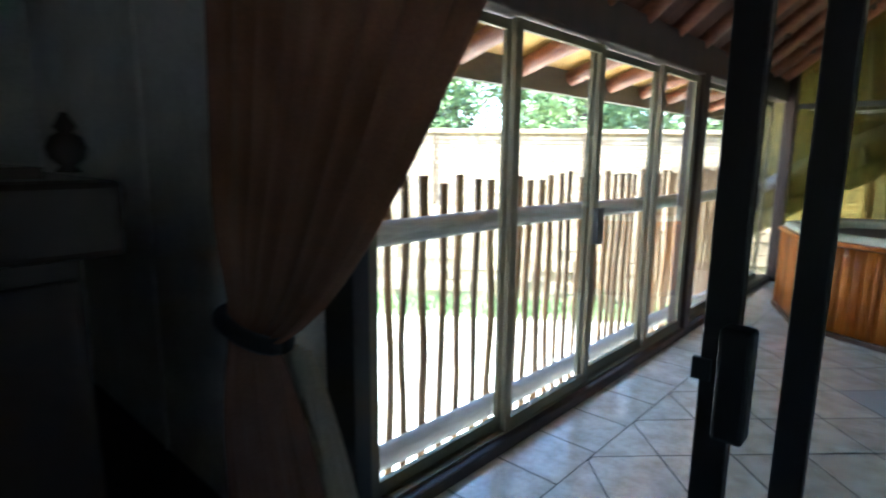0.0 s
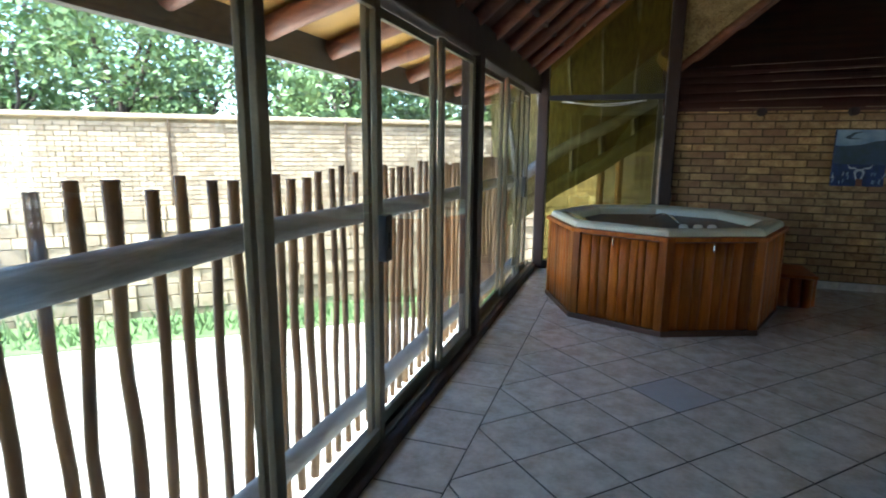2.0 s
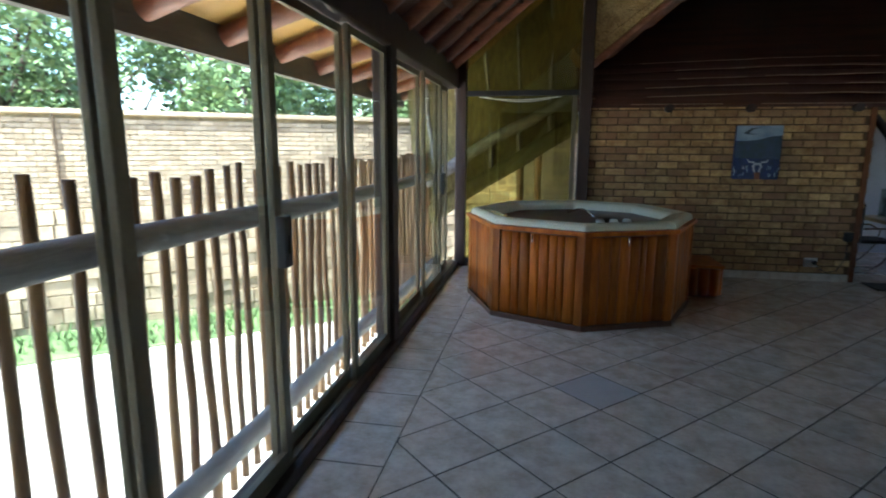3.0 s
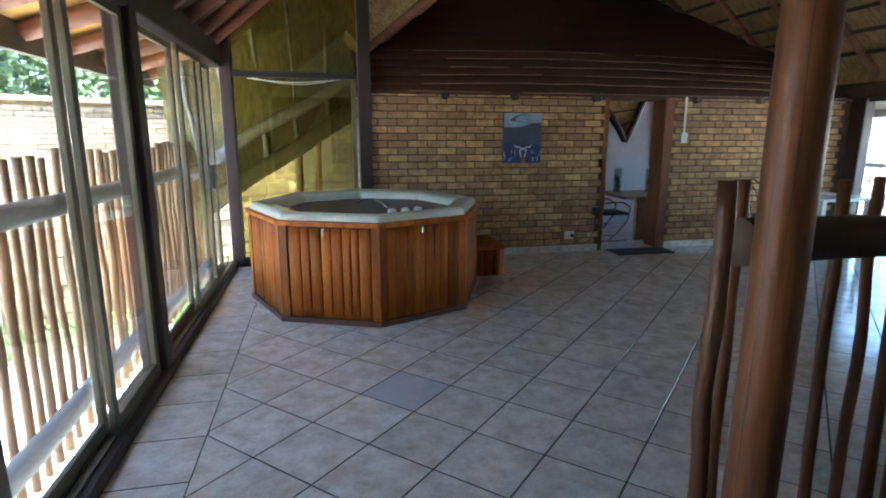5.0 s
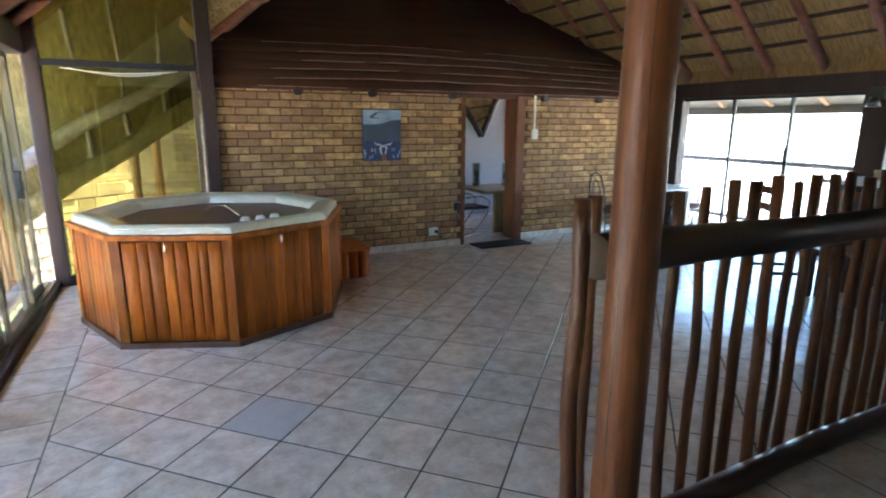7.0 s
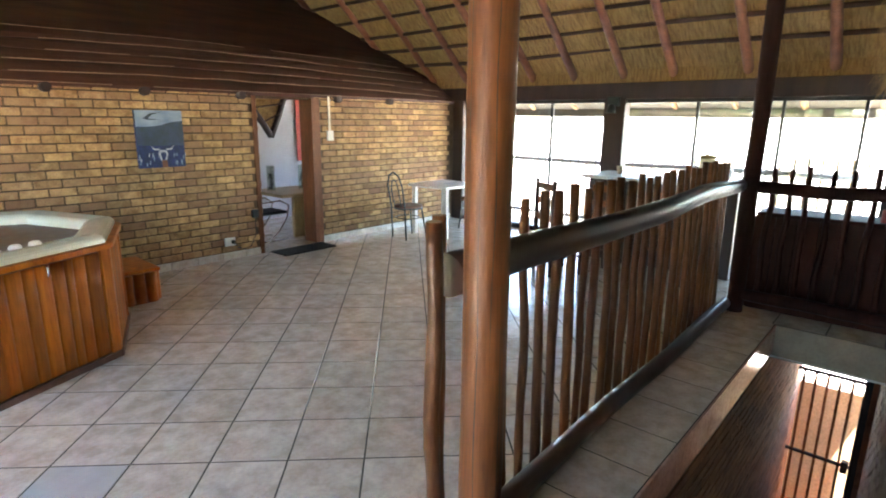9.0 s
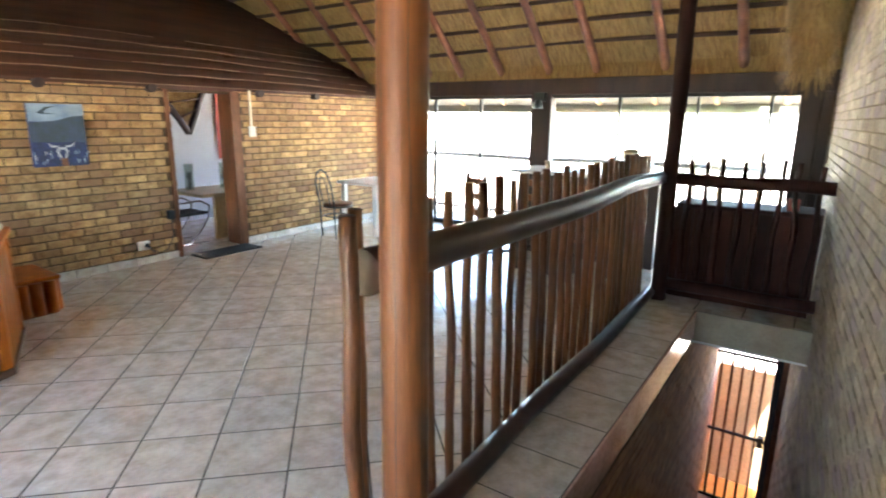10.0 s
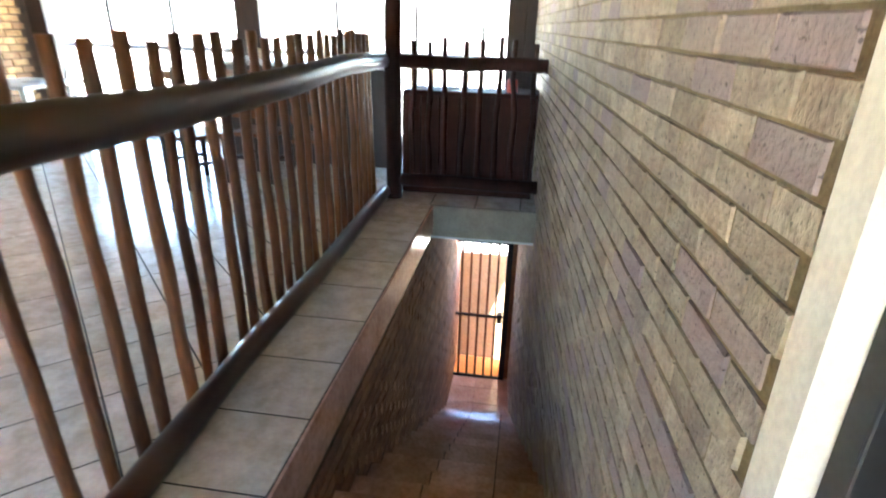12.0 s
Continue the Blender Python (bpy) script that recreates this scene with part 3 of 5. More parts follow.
square_post(XG - 0.08, 1.87, -0.02, 2.2, 0.11, M_DARKWOOD, "dark rough timber post at the end of the glass wall")
square_post(XG + 0.1, YB + 0.02, 0.0, 2.6, 0.13, M_DARKWOOD, "dark timber corner post of the gable glass")
square_post(0.135, YB - 0.0, 0.0, 4.2, 0.14, M_DARKWOOD, "dark timber post where gable glass meets brick")

# gable glass with a transom
gable = thing("window_gable", "tinted gable window with a transom between dark posts", "window", kind="structure")
frame_bar(gable, "transom", (-1.26, YB - 0.03, 2.075, 0.06, YB + 0.03, 2.135), M_BLACKALU)
frame_bar(gable, "sill", (-1.26, YB - 0.03, 0.0, 0.04, YB + 0.03, 0.1), M_BLACKALU)
frame_bar(gable, "stile", (-0.01, YB - 0.03, 0.1, 0.04, YB + 0.03, 2.075), M_ALU)
p = part("pane", box(B(), -1.26, YB - 0.004, 0.1, -0.01, YB + 0.004, 2.075), M_GLASS_TINT, gable)
p.visible_shadow = False
bm = B()
prism(bm, [(-1.26, 2.135), (0.06, 2.135), (0.06, 3.62), (-1.26, 2.56)], -0.004, 0.004)
bmesh.ops.transform(bm, matrix=Matrix.Translation((0, YB, 0)) @ Matrix.Rotation(radians(90), 4, "X"), verts=bm.verts)
p = part("pane", bm, M_GLASS_TINT, gable)
p.visible_shadow = False
bm = B()
tube(bm, [(-1.1 + 0.115 * i, YB - 0.035, 2.06 - 0.035 * math.sin(math.pi * i / 8)) for i in range(9)], 0.004, 5)
tube(bm, [(-1.05 + 0.115 * i, YB - 0.04, 2.065 - 0.06 * math.sin(math.pi * i / 8)) for i in range(9)], 0.003, 5)
solid("cable", bm, M_WHITE, "thin pale cable sagging below the gable transom", "cable")

# ---- window wall ----
for y, w in ((8.13, 0.22), (5.40, 0.30), (2.32, 0.2)):
    solid("post", box(B(), XW - 0.07, y - w / 2, 0.0, XW + 0.1, y + w / 2, 1.975, bevel=0.014), M_DARKWOOD, "dark timber post of the window wall", "post", "window wall posts")


def window_bay(n, y0, y1, bars):
    w = thing("window_%d" % n, "full-height window bay with thin frames, glaring daylight outside", "window", kind="structure")
    frame_bar(w, "sill", (XW - 0.02, y0, 0.0, XW + 0.04, y1, 0.07), M_BLACKALU)
    frame_bar(w, "head", (XW - 0.02, y0, 1.915, XW + 0.04, y1, 1.965), M_BLACKALU)
    ys = [y0, *bars, y1]
    for b in bars:
        frame_bar(w, "mullion", (XW - 0.015, b - 0.016, 0.07, XW + 0.035, b + 0.016, 1.915), M_BLACKALU)
    for a, b in zip(ys, ys[1:]):
        p = part("pane", box(B(), XW + 0.006, a + 0.016, 0.07, XW + 0.014, b - 0.016, 1.915), M_GLASS, w)
        p.visible_shadow = False


slab("wall_corner", M_DARKWOOD, "dark boarded corner between the windows and the brick wall", "wall", (XW - 0.02, 1.9, -0.2, XW + 0.12, 2.225, 2.4))
window_bay(1, 5.55, 8.02, [6.384, 7.2])
window_bay(2, 2.42, 5.25, [4.349, 3.43, 2.68])
balcony = slab("balcony_floor", M_GROUND, "pale balcony floor outside the windows", "floor", (XW + 0.1, 3.0, -0.25, 8.1, 9.5, -0.05))

# ---- outside ----
ground = slab("ground", M_GROUND, "pale sunlit paving and bare ground of the yard", "ground", (-400, -400, -2.2, -1.5, 400, -1.6), (-1.5, 12.6, -2.2, 400, 400, -1.6), (6.92, -400, -3.7, 400, 12.6, -3.215))
lower_floor = slab("lower_floor", M_TERRA, "terracotta tiled lower floor at the stair foot", "floor", (1.0, 1.5, -3.45, 6.92, 3.2, -3.2))
house_base = slab("wall_base", M_PLASTER, "plastered base of the house below the glass wall", "wall", (-1.55, 1.0, -2.0, XG - 0.1, 8.6, -0.02))


# ---- garden ----
def garden_wall():
    """Stone footing with a brick wall above, running across the garden at a slant."""
    a, d = Vector((-14.0, 4.3, 0)), Vector((0.79, 0.613, 0)).normalized()
    rot = Matrix.Translation(a) @ Matrix.Rotation(math.atan2(d.y, d.x), 4, "Z")
    th = thing("garden_wall", "long boundary wall of pale bricks on a rough stone footing", "wall", rot, kind="structure")
    part("footing", box(B(), 0, 0.05, -1.7, 30, 0.6, 0.45), M_MORTAR_PALE, th)
    part("core", box(B(), 0, 0.12, 0.45, 30, 0.34, 1.96), M_MORTAR_PALE, th)
    part("coping", box(B(), 0, 0.04, 1.96, 30, 0.42, 2.04, bevel=0.01), M_GARDENBRICK, th)
    bm = B()
    for r in range(17):
        z = 0.46 + r * 0.085
        x = -0.12 * (r % 2)
        while x < 24:
            box(bm, x + 0.006, 0.09, z, x + 0.234, 0.14, z + 0.072)
            x += 0.24
    tagged(part("brick_courses", bm, bpy_island(M_GARDENBRICK), th), kind="stuff")
    rnd = random.Random(4)
    bm = B()
    z = -1.62
    while z < 0.4:
        h = rnd.uniform(0.16, 0.28)
        x = rnd.uniform(-0.3, 0)
        while x < 24:
            w = rnd.uniform(0.25, 0.55)
            box(bm, x + 0.012, rnd.uniform(-0.03, 0.02), z, x + w - 0.012, 0.1, min(0.44, z + h - 0.02))
            x += w
        z += h
    tagged(part("stone_courses", bm, bpy_island(M_STONE), th), kind="stuff")
    for i in range(8):
        part("pier", box(B(), 1.5 + i * 3.1, 0.03, 0.45, 1.53 + i * 3.1, 0.16, 1.96), M_MORTAR, th)
    return rot


def bpy_island(m):
    """The same surface with its chance taken per piece of one joined mesh."""
    c = m.copy()
    nt = c.node_tree
    old = [n for n in nt.nodes if n.bl_idname == "ShaderNodeObjectInfo"][0]
    geo = nt.nodes.new("ShaderNodeNewGeometry")
    for lk in list(nt.links):
        if lk.from_node == old:
            to = lk.to_socket
            nt.links.remove(lk)
            nt.links.new(geo.outputs["Random Per Island"], to)
    return c


GW = garden_wall()


def leaves(bm, rnd, c, r, n, size):
    """A loose clump of small leaves, uneven."""
    for _ in range(n):
        d = Vector((rnd.gauss(0, 1), rnd.gauss(0, 1), rnd.gauss(0, 0.8)))
        d = d.normalized() * r * rnd.random() ** 0.45
        p = Vector(c) + d
        u = Vector((rnd.gauss(0, 1), rnd.gauss(0, 1), rnd.gauss(0, 0.6))).normalized()
        v = u.orthogonal().normalized()
        v = (v * math.cos(rnd.random() * 6.3) + u.cross(v) * math.sin(rnd.random() * 6.3))
        s = size * rnd.uniform(0.6, 1.5)
        q = [p - u * s, p + v * s * 0.45, p + u * s, p - v * s * 0.45]
        bm.faces.new([bm.verts.new(w) for w in q])


def tree(x, y, z0, h, spread, seed, label):
    rnd = random.Random(seed)
    th = thing("tree", label, "tree", pose(x, y, z0), group="trees behind the garden wall")
    bm = B()
    pole(bm, (0, 0, -0.1), (rnd.uniform(-.3, .3), rnd.uniform(-.3, .3), h * 0.55), 0.16, 0.09, rings=8, wob=0.15, seed=seed)
    tips = []
    for k in range(8):
        a = k * 2.4 + rnd.random()
        b0 = (0, 0, h * rnd.uniform(0.28, 0.55))
        e = (math.cos(a) * spread * rnd.uniform(0.45, 0.85), math.sin(a) * spread * rnd.uniform(0.45, 0.85), h * rnd.uniform(0.5, 0.95))
        pole(bm, b0, e, 0.06, 0.02, sides=6, rings=6, wob=0.2, seed=seed + k)
        tips.append(e)
    part("trunk", bm, M_TRUNK, th)
    bm = B()
    for e in tips:
        for _ in range(7):
            c = Vector(e) * rnd.uniform(0.65, 1.12) + Vector((rnd.gauss(0, .45), rnd.gauss(0, .45), rnd.gauss(0, .35)))
            leaves(bm, rnd, c, rnd.uniform(0.35, 0.75) * spread / 2.2, 120, 0.085)
    tagged(part("crown", bm, M_LEAF, th), kind="stuff")


for i in range(10):
    p = GW @ Vector((1.0 + i * 2.45 + (i % 3) * 0.3, 2.9 + (i % 2) * 1.3, 0))
    tree(p.x, p.y, -1.6, 5.6 + (i * 37 % 5) * 0.5, 2.3 + (i % 3) * 0.3, 20 + i, "leafy green tree in bright sun behind the wall")
for i in range(6):
    p = GW @ Vector((-1.0 + i * 4.4, 6.0, 0))
    tree(p.x, p.y, -1.6, 8.5 + i % 3, 3.6, 60 + i, "tall leafy tree behind the boundary wall")
# planting bed at the foot of the wall
bm = B()
rnd = random.Random(9)
for _ in range(2600):
    p = GW @ Vector((rnd.uniform(0, 20), rnd.uniform(-1.3, -0.15), 0))
    a, hgt = rnd.random() * 6.3, rnd.uniform(0.08, 0.3) * (1 + 1.0 * (noise.noise((p.x * 0.9, p.y * 0.9, 3)) > 0.2))
    b = Vector((p.x, p.y, -1.6))
    s = Vector((math.cos(a), math.sin(a), 0)) * 0.02
    t = b + Vector((math.cos(a * 3) * hgt * 0.5, math.sin(a * 3) * hgt * 0.5, hgt))
    bm.faces.new([bm.verts.new(v) for v in (b - s, b + s, t)])
solid("garden_plants", bm, M_GRASS, "low green plants and grass along the garden wall", "plants", kind="stuff")
bed = B()
box(bed, 0, -1.4, -1.62, 24, 0.0, -1.575)
ob = solid("planting_bed", bed, M_GRASS, "green planting bed at the foot of the wall", "ground", kind="structure")
ob.matrix_world = GW

# thatched neighbour roof seen through the gable glass
nb = thing("thatched_roof", "mossy thatched roof edge with poles close behind the gable glass", "roof", pose(0.05, 0.3, -0.08))
bm = B()
q = [(-2.2, 9.15, 0.45), (0.25, 9.15, 2.0), (0.25, 8.35, 3.9), (-2.2, 8.35, 3.1)]
top = [bm.verts.new(v) for v in q]
bot = [bm.verts.new(Vector(v) + Vector((0, 0.25, 0.12))) for v in q]
bm.faces.new(top)
bm.faces.new(bot[::-1])
for i in range(4):
    bm.faces.new((top[i], bot[i], bot[(i + 1) % 4], top[(i + 1) % 4]))
part("thatch", bm, M_THATCH_MOSS, nb)
bm = B()
pole(bm, (-2.2, 9.1, 0.45), (0.25, 9.1, 2.0), 0.13, 0.11, sides=14, rings=20, wob=0.05, seed=2, lump=0.2)
part("edge_roll", bm, M_THATCH_MOSS, nb)
bm = B()
pole(bm, (-2.2, 8.92, 0.95), (0.2, 8.88, 2.39), 0.085, 0.075, sides=12, rings=18, wob=0.05, seed=5, lump=0.15)
part("log", bm, M_GREYPOLE, nb, "weathered log along the thatch edge")
for i in range(6):
    x = -1.9 + i * 0.4
    f = (x + 2.2) / 2.45
    bm = B()
    pole(bm, (x, 9.1, 0.51 + 1.55 * f), (x - 0.05, 8.32, 3.1 + 0.8 * f), 0.034, 0.028, sides=8, rings=8, wob=0.04, seed=i)
    part("pole", bm, M_GREYPOLE, nb)
yard_wall = thing("yard_wall", "sunlit yellow brick yard wall beyond the gable glass", "wall", kind="structure")
part("core", box(B(), -0.75, 11.9, -1.6, 1.4, 12.1, 2.4), M_MORTAR_PALE, yard_wall)
bm = B()
for r in range(38):
    for c in range(10):
        x = -0.75 + c * 0.232 - 0.116 * (r % 2)
        box(bm, x + 0.005, 11.87, -1.5 + r * 0.085, x + 0.222, 11.91, -1.5 + r * 0.085 + 0.072)
tagged(part("brick_courses", bm, bpy_island(M_BRICK_PALE), yard_wall), kind="stuff")
for x in (-0.72, -0.42):
    solid("yard_post", pole(B(), (x, 11.2, -1.6), (x, 11.2, 1.9), 0.06, seed=x), M_PICKET_OUT, "plain pole standing in the yard", "post", "yard posts")

# ---- pole fence outside the glass wall ----
fence = thing("pole_fence", "rustic pole fence outside, grey rails and brown pickets", "fence")
bm = B()
pole(bm, (-1.87, 1.77, 1.12), (-1.87, 9.6, 1.05), 0.066, 0.058, sides=14, rings=24, wob=0.03, seed=1)
part("top_rail", bm, M_GREYPOLE, fence)
bm = B()
pole(bm, (-1.87, 1.77, -0.08), (-1.87, 9.6, -0.2), 0.066, 0.06, sides=14, rings=24, wob=0.03, seed=6)
part("bottom_rail", bm, M_GREYPOLE, fence)
rnd = random.Random(2)
y = 1.85
i = 0
while y < 9.5:
    bm = B()
    r = rnd.uniform(0.021, 0.028)
    pole(bm, (-1.95, y + rnd.uniform(-.015, .015), -0.42), (-1.94, y + rnd.uniform(-.02, .02), 1.37 + rnd.uniform(-.03, .03)), r, r * rnd.uniform(0.85, 1.05), sides=8, rings=10, wob=0.018, seed=i * 1.3, lump=0.15)
    part("picket", bm, M_PICKET_OUT, fence)
    y += rnd.uniform(0.125, 0.165)
    i += 1
# balcony rail beyond the windows
rail_e = thing("balcony_railing", "thin picket railing on the balcony in glaring light", "railing")
part("top_rail", pole(B(), (8.0, 2.6, 1.02), (8.0, 9.4, 1.02), 0.04, rings=10, wob=0.02), M_GREYPOLE, rail_e)
part("bottom_rail", pole(B(), (8.0, 2.6, 0.1), (8.0, 9.4, 0.1), 0.035, rings=10, wob=0.02), M_GREYPOLE, rail_e)
for i in range(44):
    part("picket", pole(B(), (8.03, 2.65 + i * 0.155, -0.05), (8.03, 2.65 + i * 0.155, 1.25), 0.016, sides=6, rings=5, wob=0.02, seed=i), M_PICKET_OUT, rail_e)

# ---- stair railing ----
def rail_y(x):
    return 3.25 + 0.015 * (x - 0.9)


railing = thing("stair_railing", "rustic stair railing of dark varnished poles and thin upright laths", "railing")
part("top_rail", pole(B(), (0.89, rail_y(0.89), 1.165), (4.90, rail_y(4.90), 1.145), 0.074, 0.06, sides=18, rings=24, wob=0.03, seed=11), M_POLE_X, railing)
part("bottom_rail", pole(B(), (0.95, rail_y(0.95) - 0.01, 0.065), (4.90, rail_y(4.90), 0.065), 0.055, 0.05, sides=14, rings=24, wob=0.02, seed=12), M_POLE_X, railing)
rnd = random.Random(7)
xs = [0.83, 0.955] + [1.39 + i * 0.142 + rnd.uniform(-.02, .02) for i in range(25)]
for i, x in enumerate(xs):
    bm = B()
    r = rnd.uniform(0.02, 0.027) if i > 1 else 0.03
    yy = rail_y(x) + (0.0 if i == 0 else 0.095)
    pole(bm, (x + rnd.uniform(-.02, .02), yy - 0.02, 0.0), (x + rnd.uniform(-.02, .02), yy, (1.36 if i > 1 else 1.345) + rnd.uniform(-.02, .02)), r, r * 0.92, sides=10, rings=12, wob=0.012, seed=i * 2.1, lump=0.14)
    part("lath", bm, M_PICKET, railing)
post_a = solid("round_post", pole(B(), (0.86, 3.065, -0.02), (0.875, 3.08, 4.3), 0.073, 0.069, sides=24, rings=20, wob=0.006, seed=31, lump=0.03), M_POLE, "thick varnished round post with drying cracks at the railing end", "post")
for a0, z0, z1 in ((200, 0.15, 1.5), (232, 0.9, 2.3), (170, 1.3, 2.6), (262, 0.3, 1.0)):
    bm = B()
    ring_a, ring_b = [], []
    for i in range(15):
        f = i / 14
        z = z0 + (z1 - z0) * f
        a = radians(a0 + 5 * noise.noise((f * 4, a0, 1)))
        w = radians(1.8) * math.sin(math.pi * f) ** 0.5 * (0.6 + 0.5 * noise.noise((f * 9, a0, 5)))
        cx, cy = 0.86 + 0.0035 * z, 3.065 + 0.0035 * z
        for lst, aa in ((ring_a, a - w), (ring_b, a + w)):
            lst.append(bm.verts.new((cx + 0.0755 * math.cos(aa), cy + 0.0755 * math.sin(aa), z)))
    for i in range(14):
        bm.faces.new((ring_a[i], ring_b[i], ring_b[i + 1], ring_a[i + 1]))
    part("drying_crack", bm, M_BLACK, post_a, "long dark drying crack")
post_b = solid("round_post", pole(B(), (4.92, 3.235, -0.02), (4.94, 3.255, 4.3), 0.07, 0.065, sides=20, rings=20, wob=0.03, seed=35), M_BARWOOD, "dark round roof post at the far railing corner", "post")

# second railing across the landing, boards behind it
# backlit look of this railing is put into its near-black wood colour
rail2 = thing("landing_railing", "pole railing across the stairwell end, backlit darkness in its colour", "railing")
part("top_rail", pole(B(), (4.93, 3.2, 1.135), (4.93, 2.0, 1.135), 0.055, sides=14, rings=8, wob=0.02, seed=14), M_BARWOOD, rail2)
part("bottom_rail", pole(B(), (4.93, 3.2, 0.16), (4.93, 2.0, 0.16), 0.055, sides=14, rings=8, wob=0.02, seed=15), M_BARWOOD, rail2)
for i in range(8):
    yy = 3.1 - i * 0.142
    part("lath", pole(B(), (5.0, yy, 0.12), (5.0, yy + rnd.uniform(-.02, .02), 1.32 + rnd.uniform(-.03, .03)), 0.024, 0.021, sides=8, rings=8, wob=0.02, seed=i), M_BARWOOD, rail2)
bar = thing("bar_front", "dark boarded bar front behind the landing railing", "bar")
for i in range(7):
    yy = 2.06 + i * 0.165
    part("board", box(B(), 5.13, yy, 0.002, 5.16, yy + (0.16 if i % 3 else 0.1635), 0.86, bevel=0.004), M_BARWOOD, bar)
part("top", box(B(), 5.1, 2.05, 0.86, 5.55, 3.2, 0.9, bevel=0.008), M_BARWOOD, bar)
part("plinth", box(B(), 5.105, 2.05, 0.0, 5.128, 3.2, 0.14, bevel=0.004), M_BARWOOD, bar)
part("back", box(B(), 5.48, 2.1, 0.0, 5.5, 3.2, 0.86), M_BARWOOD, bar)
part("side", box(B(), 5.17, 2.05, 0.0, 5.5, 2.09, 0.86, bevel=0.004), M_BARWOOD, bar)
solid("red_tin", turned(B(), [(0.04, 0.9), (0.045, 0.905), (0.045, 1.0), (0.04, 1.005)], 5.2, 2.28), M_RED, "small red tin on the bar", "tin")

# ---- stairwell ----
slab("wall_landing", M_SLABEDGE, "beige painted edge of the floor slab above the stairs", "trim", (4.74, 1.95, -0.27, 4.772, 3.03, -0.004))
slab("wall_stair_side", M_STAIRWALL, "rough reddish side wall of the stairwell", "wall", (1.3, 2.89, -3.4, 7.4, 3.07, -0.23))
slab("trim_lip", M_TERRA, "orange-brown tiled edge along the stairwell", "trim", (1.3, 2.858, -0.24, 4.74, 2.872, -0.002))
slab("ceiling_stair_foot", M_PLASTER, "plastered soffit above the stair foot", "ceiling", (4.77, 1.7, -0.3, 7.4, 3.07, -0.225))
stairs = thing("stairs", "terracotta tiled flight of steps going down between brick walls", "stairs", kind="structure")
for i in range(16):
    x0 = 1.32 + i * 0.29
    z = -(i + 1) * 0.188
    part("step", box(B(), x0, 1.72, -3.3, x0 + 0.29, 2.89, z - 0.012), M_GROUT, stairs)
    for c in range(3):
        yy = 1.80 + c * 0.358
        part("tread_tile", box(B(), x0 - 0.008, yy + 0.003, z - 0.012, x0 + 0.288, yy + 0.355, z, bevel=0.003), M_TERRA, stairs)
for i in range(3):
    for c in range(3):
        part("floor_tile", box(B(), 5.98 + i * 0.335, 1.85 + c * 0.35, -3.2, 6.31 + i * 0.335, 2.196 + c * 0.35, -3.186, bevel=0.002), M_TERRA, lower_floor)
slab("wall_stair_foot", M_STAIRWALL, "brick pier beside the stair gate", "wall", (6.92, 2.96, -3.2, 7.15, 3.1, -0.3), (6.92, 1.6, -3.2, 7.15, 2.203, -0.3), (6.92, 2.203, -1.05, 7.15, 2.96, -0.3))
gate = thing("security_gate", "dark steel security gate with upright bars at the stair foot", "gate")
for b in ((6.88, 2.17, -3.19, 6.92, 2.245, -1.1), (6.88, 2.915, -3.19, 6.92, 2.99, -1.1)):
    part("upright", box(B(), *b, bevel=0.003), M_BLACKALU, gate)
for z in (-3.17, -2.2, -1.14):
    part("crossbar", box(B(), 6.885, 2.245, z - 0.018, 6.915, 2.915, z + 0.018, bevel=0.003), M_BLACKALU, gate)
for i in range(5):
    yy = 2.345 + i * 0.117
    part("bar", box(B(), 6.89, yy - 0.014, -3.152, 6.91, yy + 0.014, -1.158, bevel=0.002), M_TIMBER, gate)
part("lock_box", box(B(), 6.86, 2.25, -2.28, 6.94, 2.32, -2.14, bevel=0.004), M_BLACKALU, gate)
slab("wall_outer_yard", M_YELLOW, "sunlit cream yard wall beyond the gate", "wall", (7.4, -3.0, -3.2, 7.6, 6.0, -1.5))
slab("yard_paving", M_ORANGE, "orange paving between the gate and the yard wall", "ground", (6.92, -3.0, -3.21, 7.4, 6.0, -3.17))

# ---- hot tub ----
CX, CY, R = 0.04, 6.985, 1.07
COR = [(CX + R * math.cos(radians(-90 + 45 * k)), CY + R * math.sin(radians(-90 + 45 * k))) for k in range(8)]


def ring(r):
    return [(CX + r * math.cos(radians(-90 + 45 * k)), CY + r * math.sin(radians(-90 + 45 * k))) for k in range(8)]


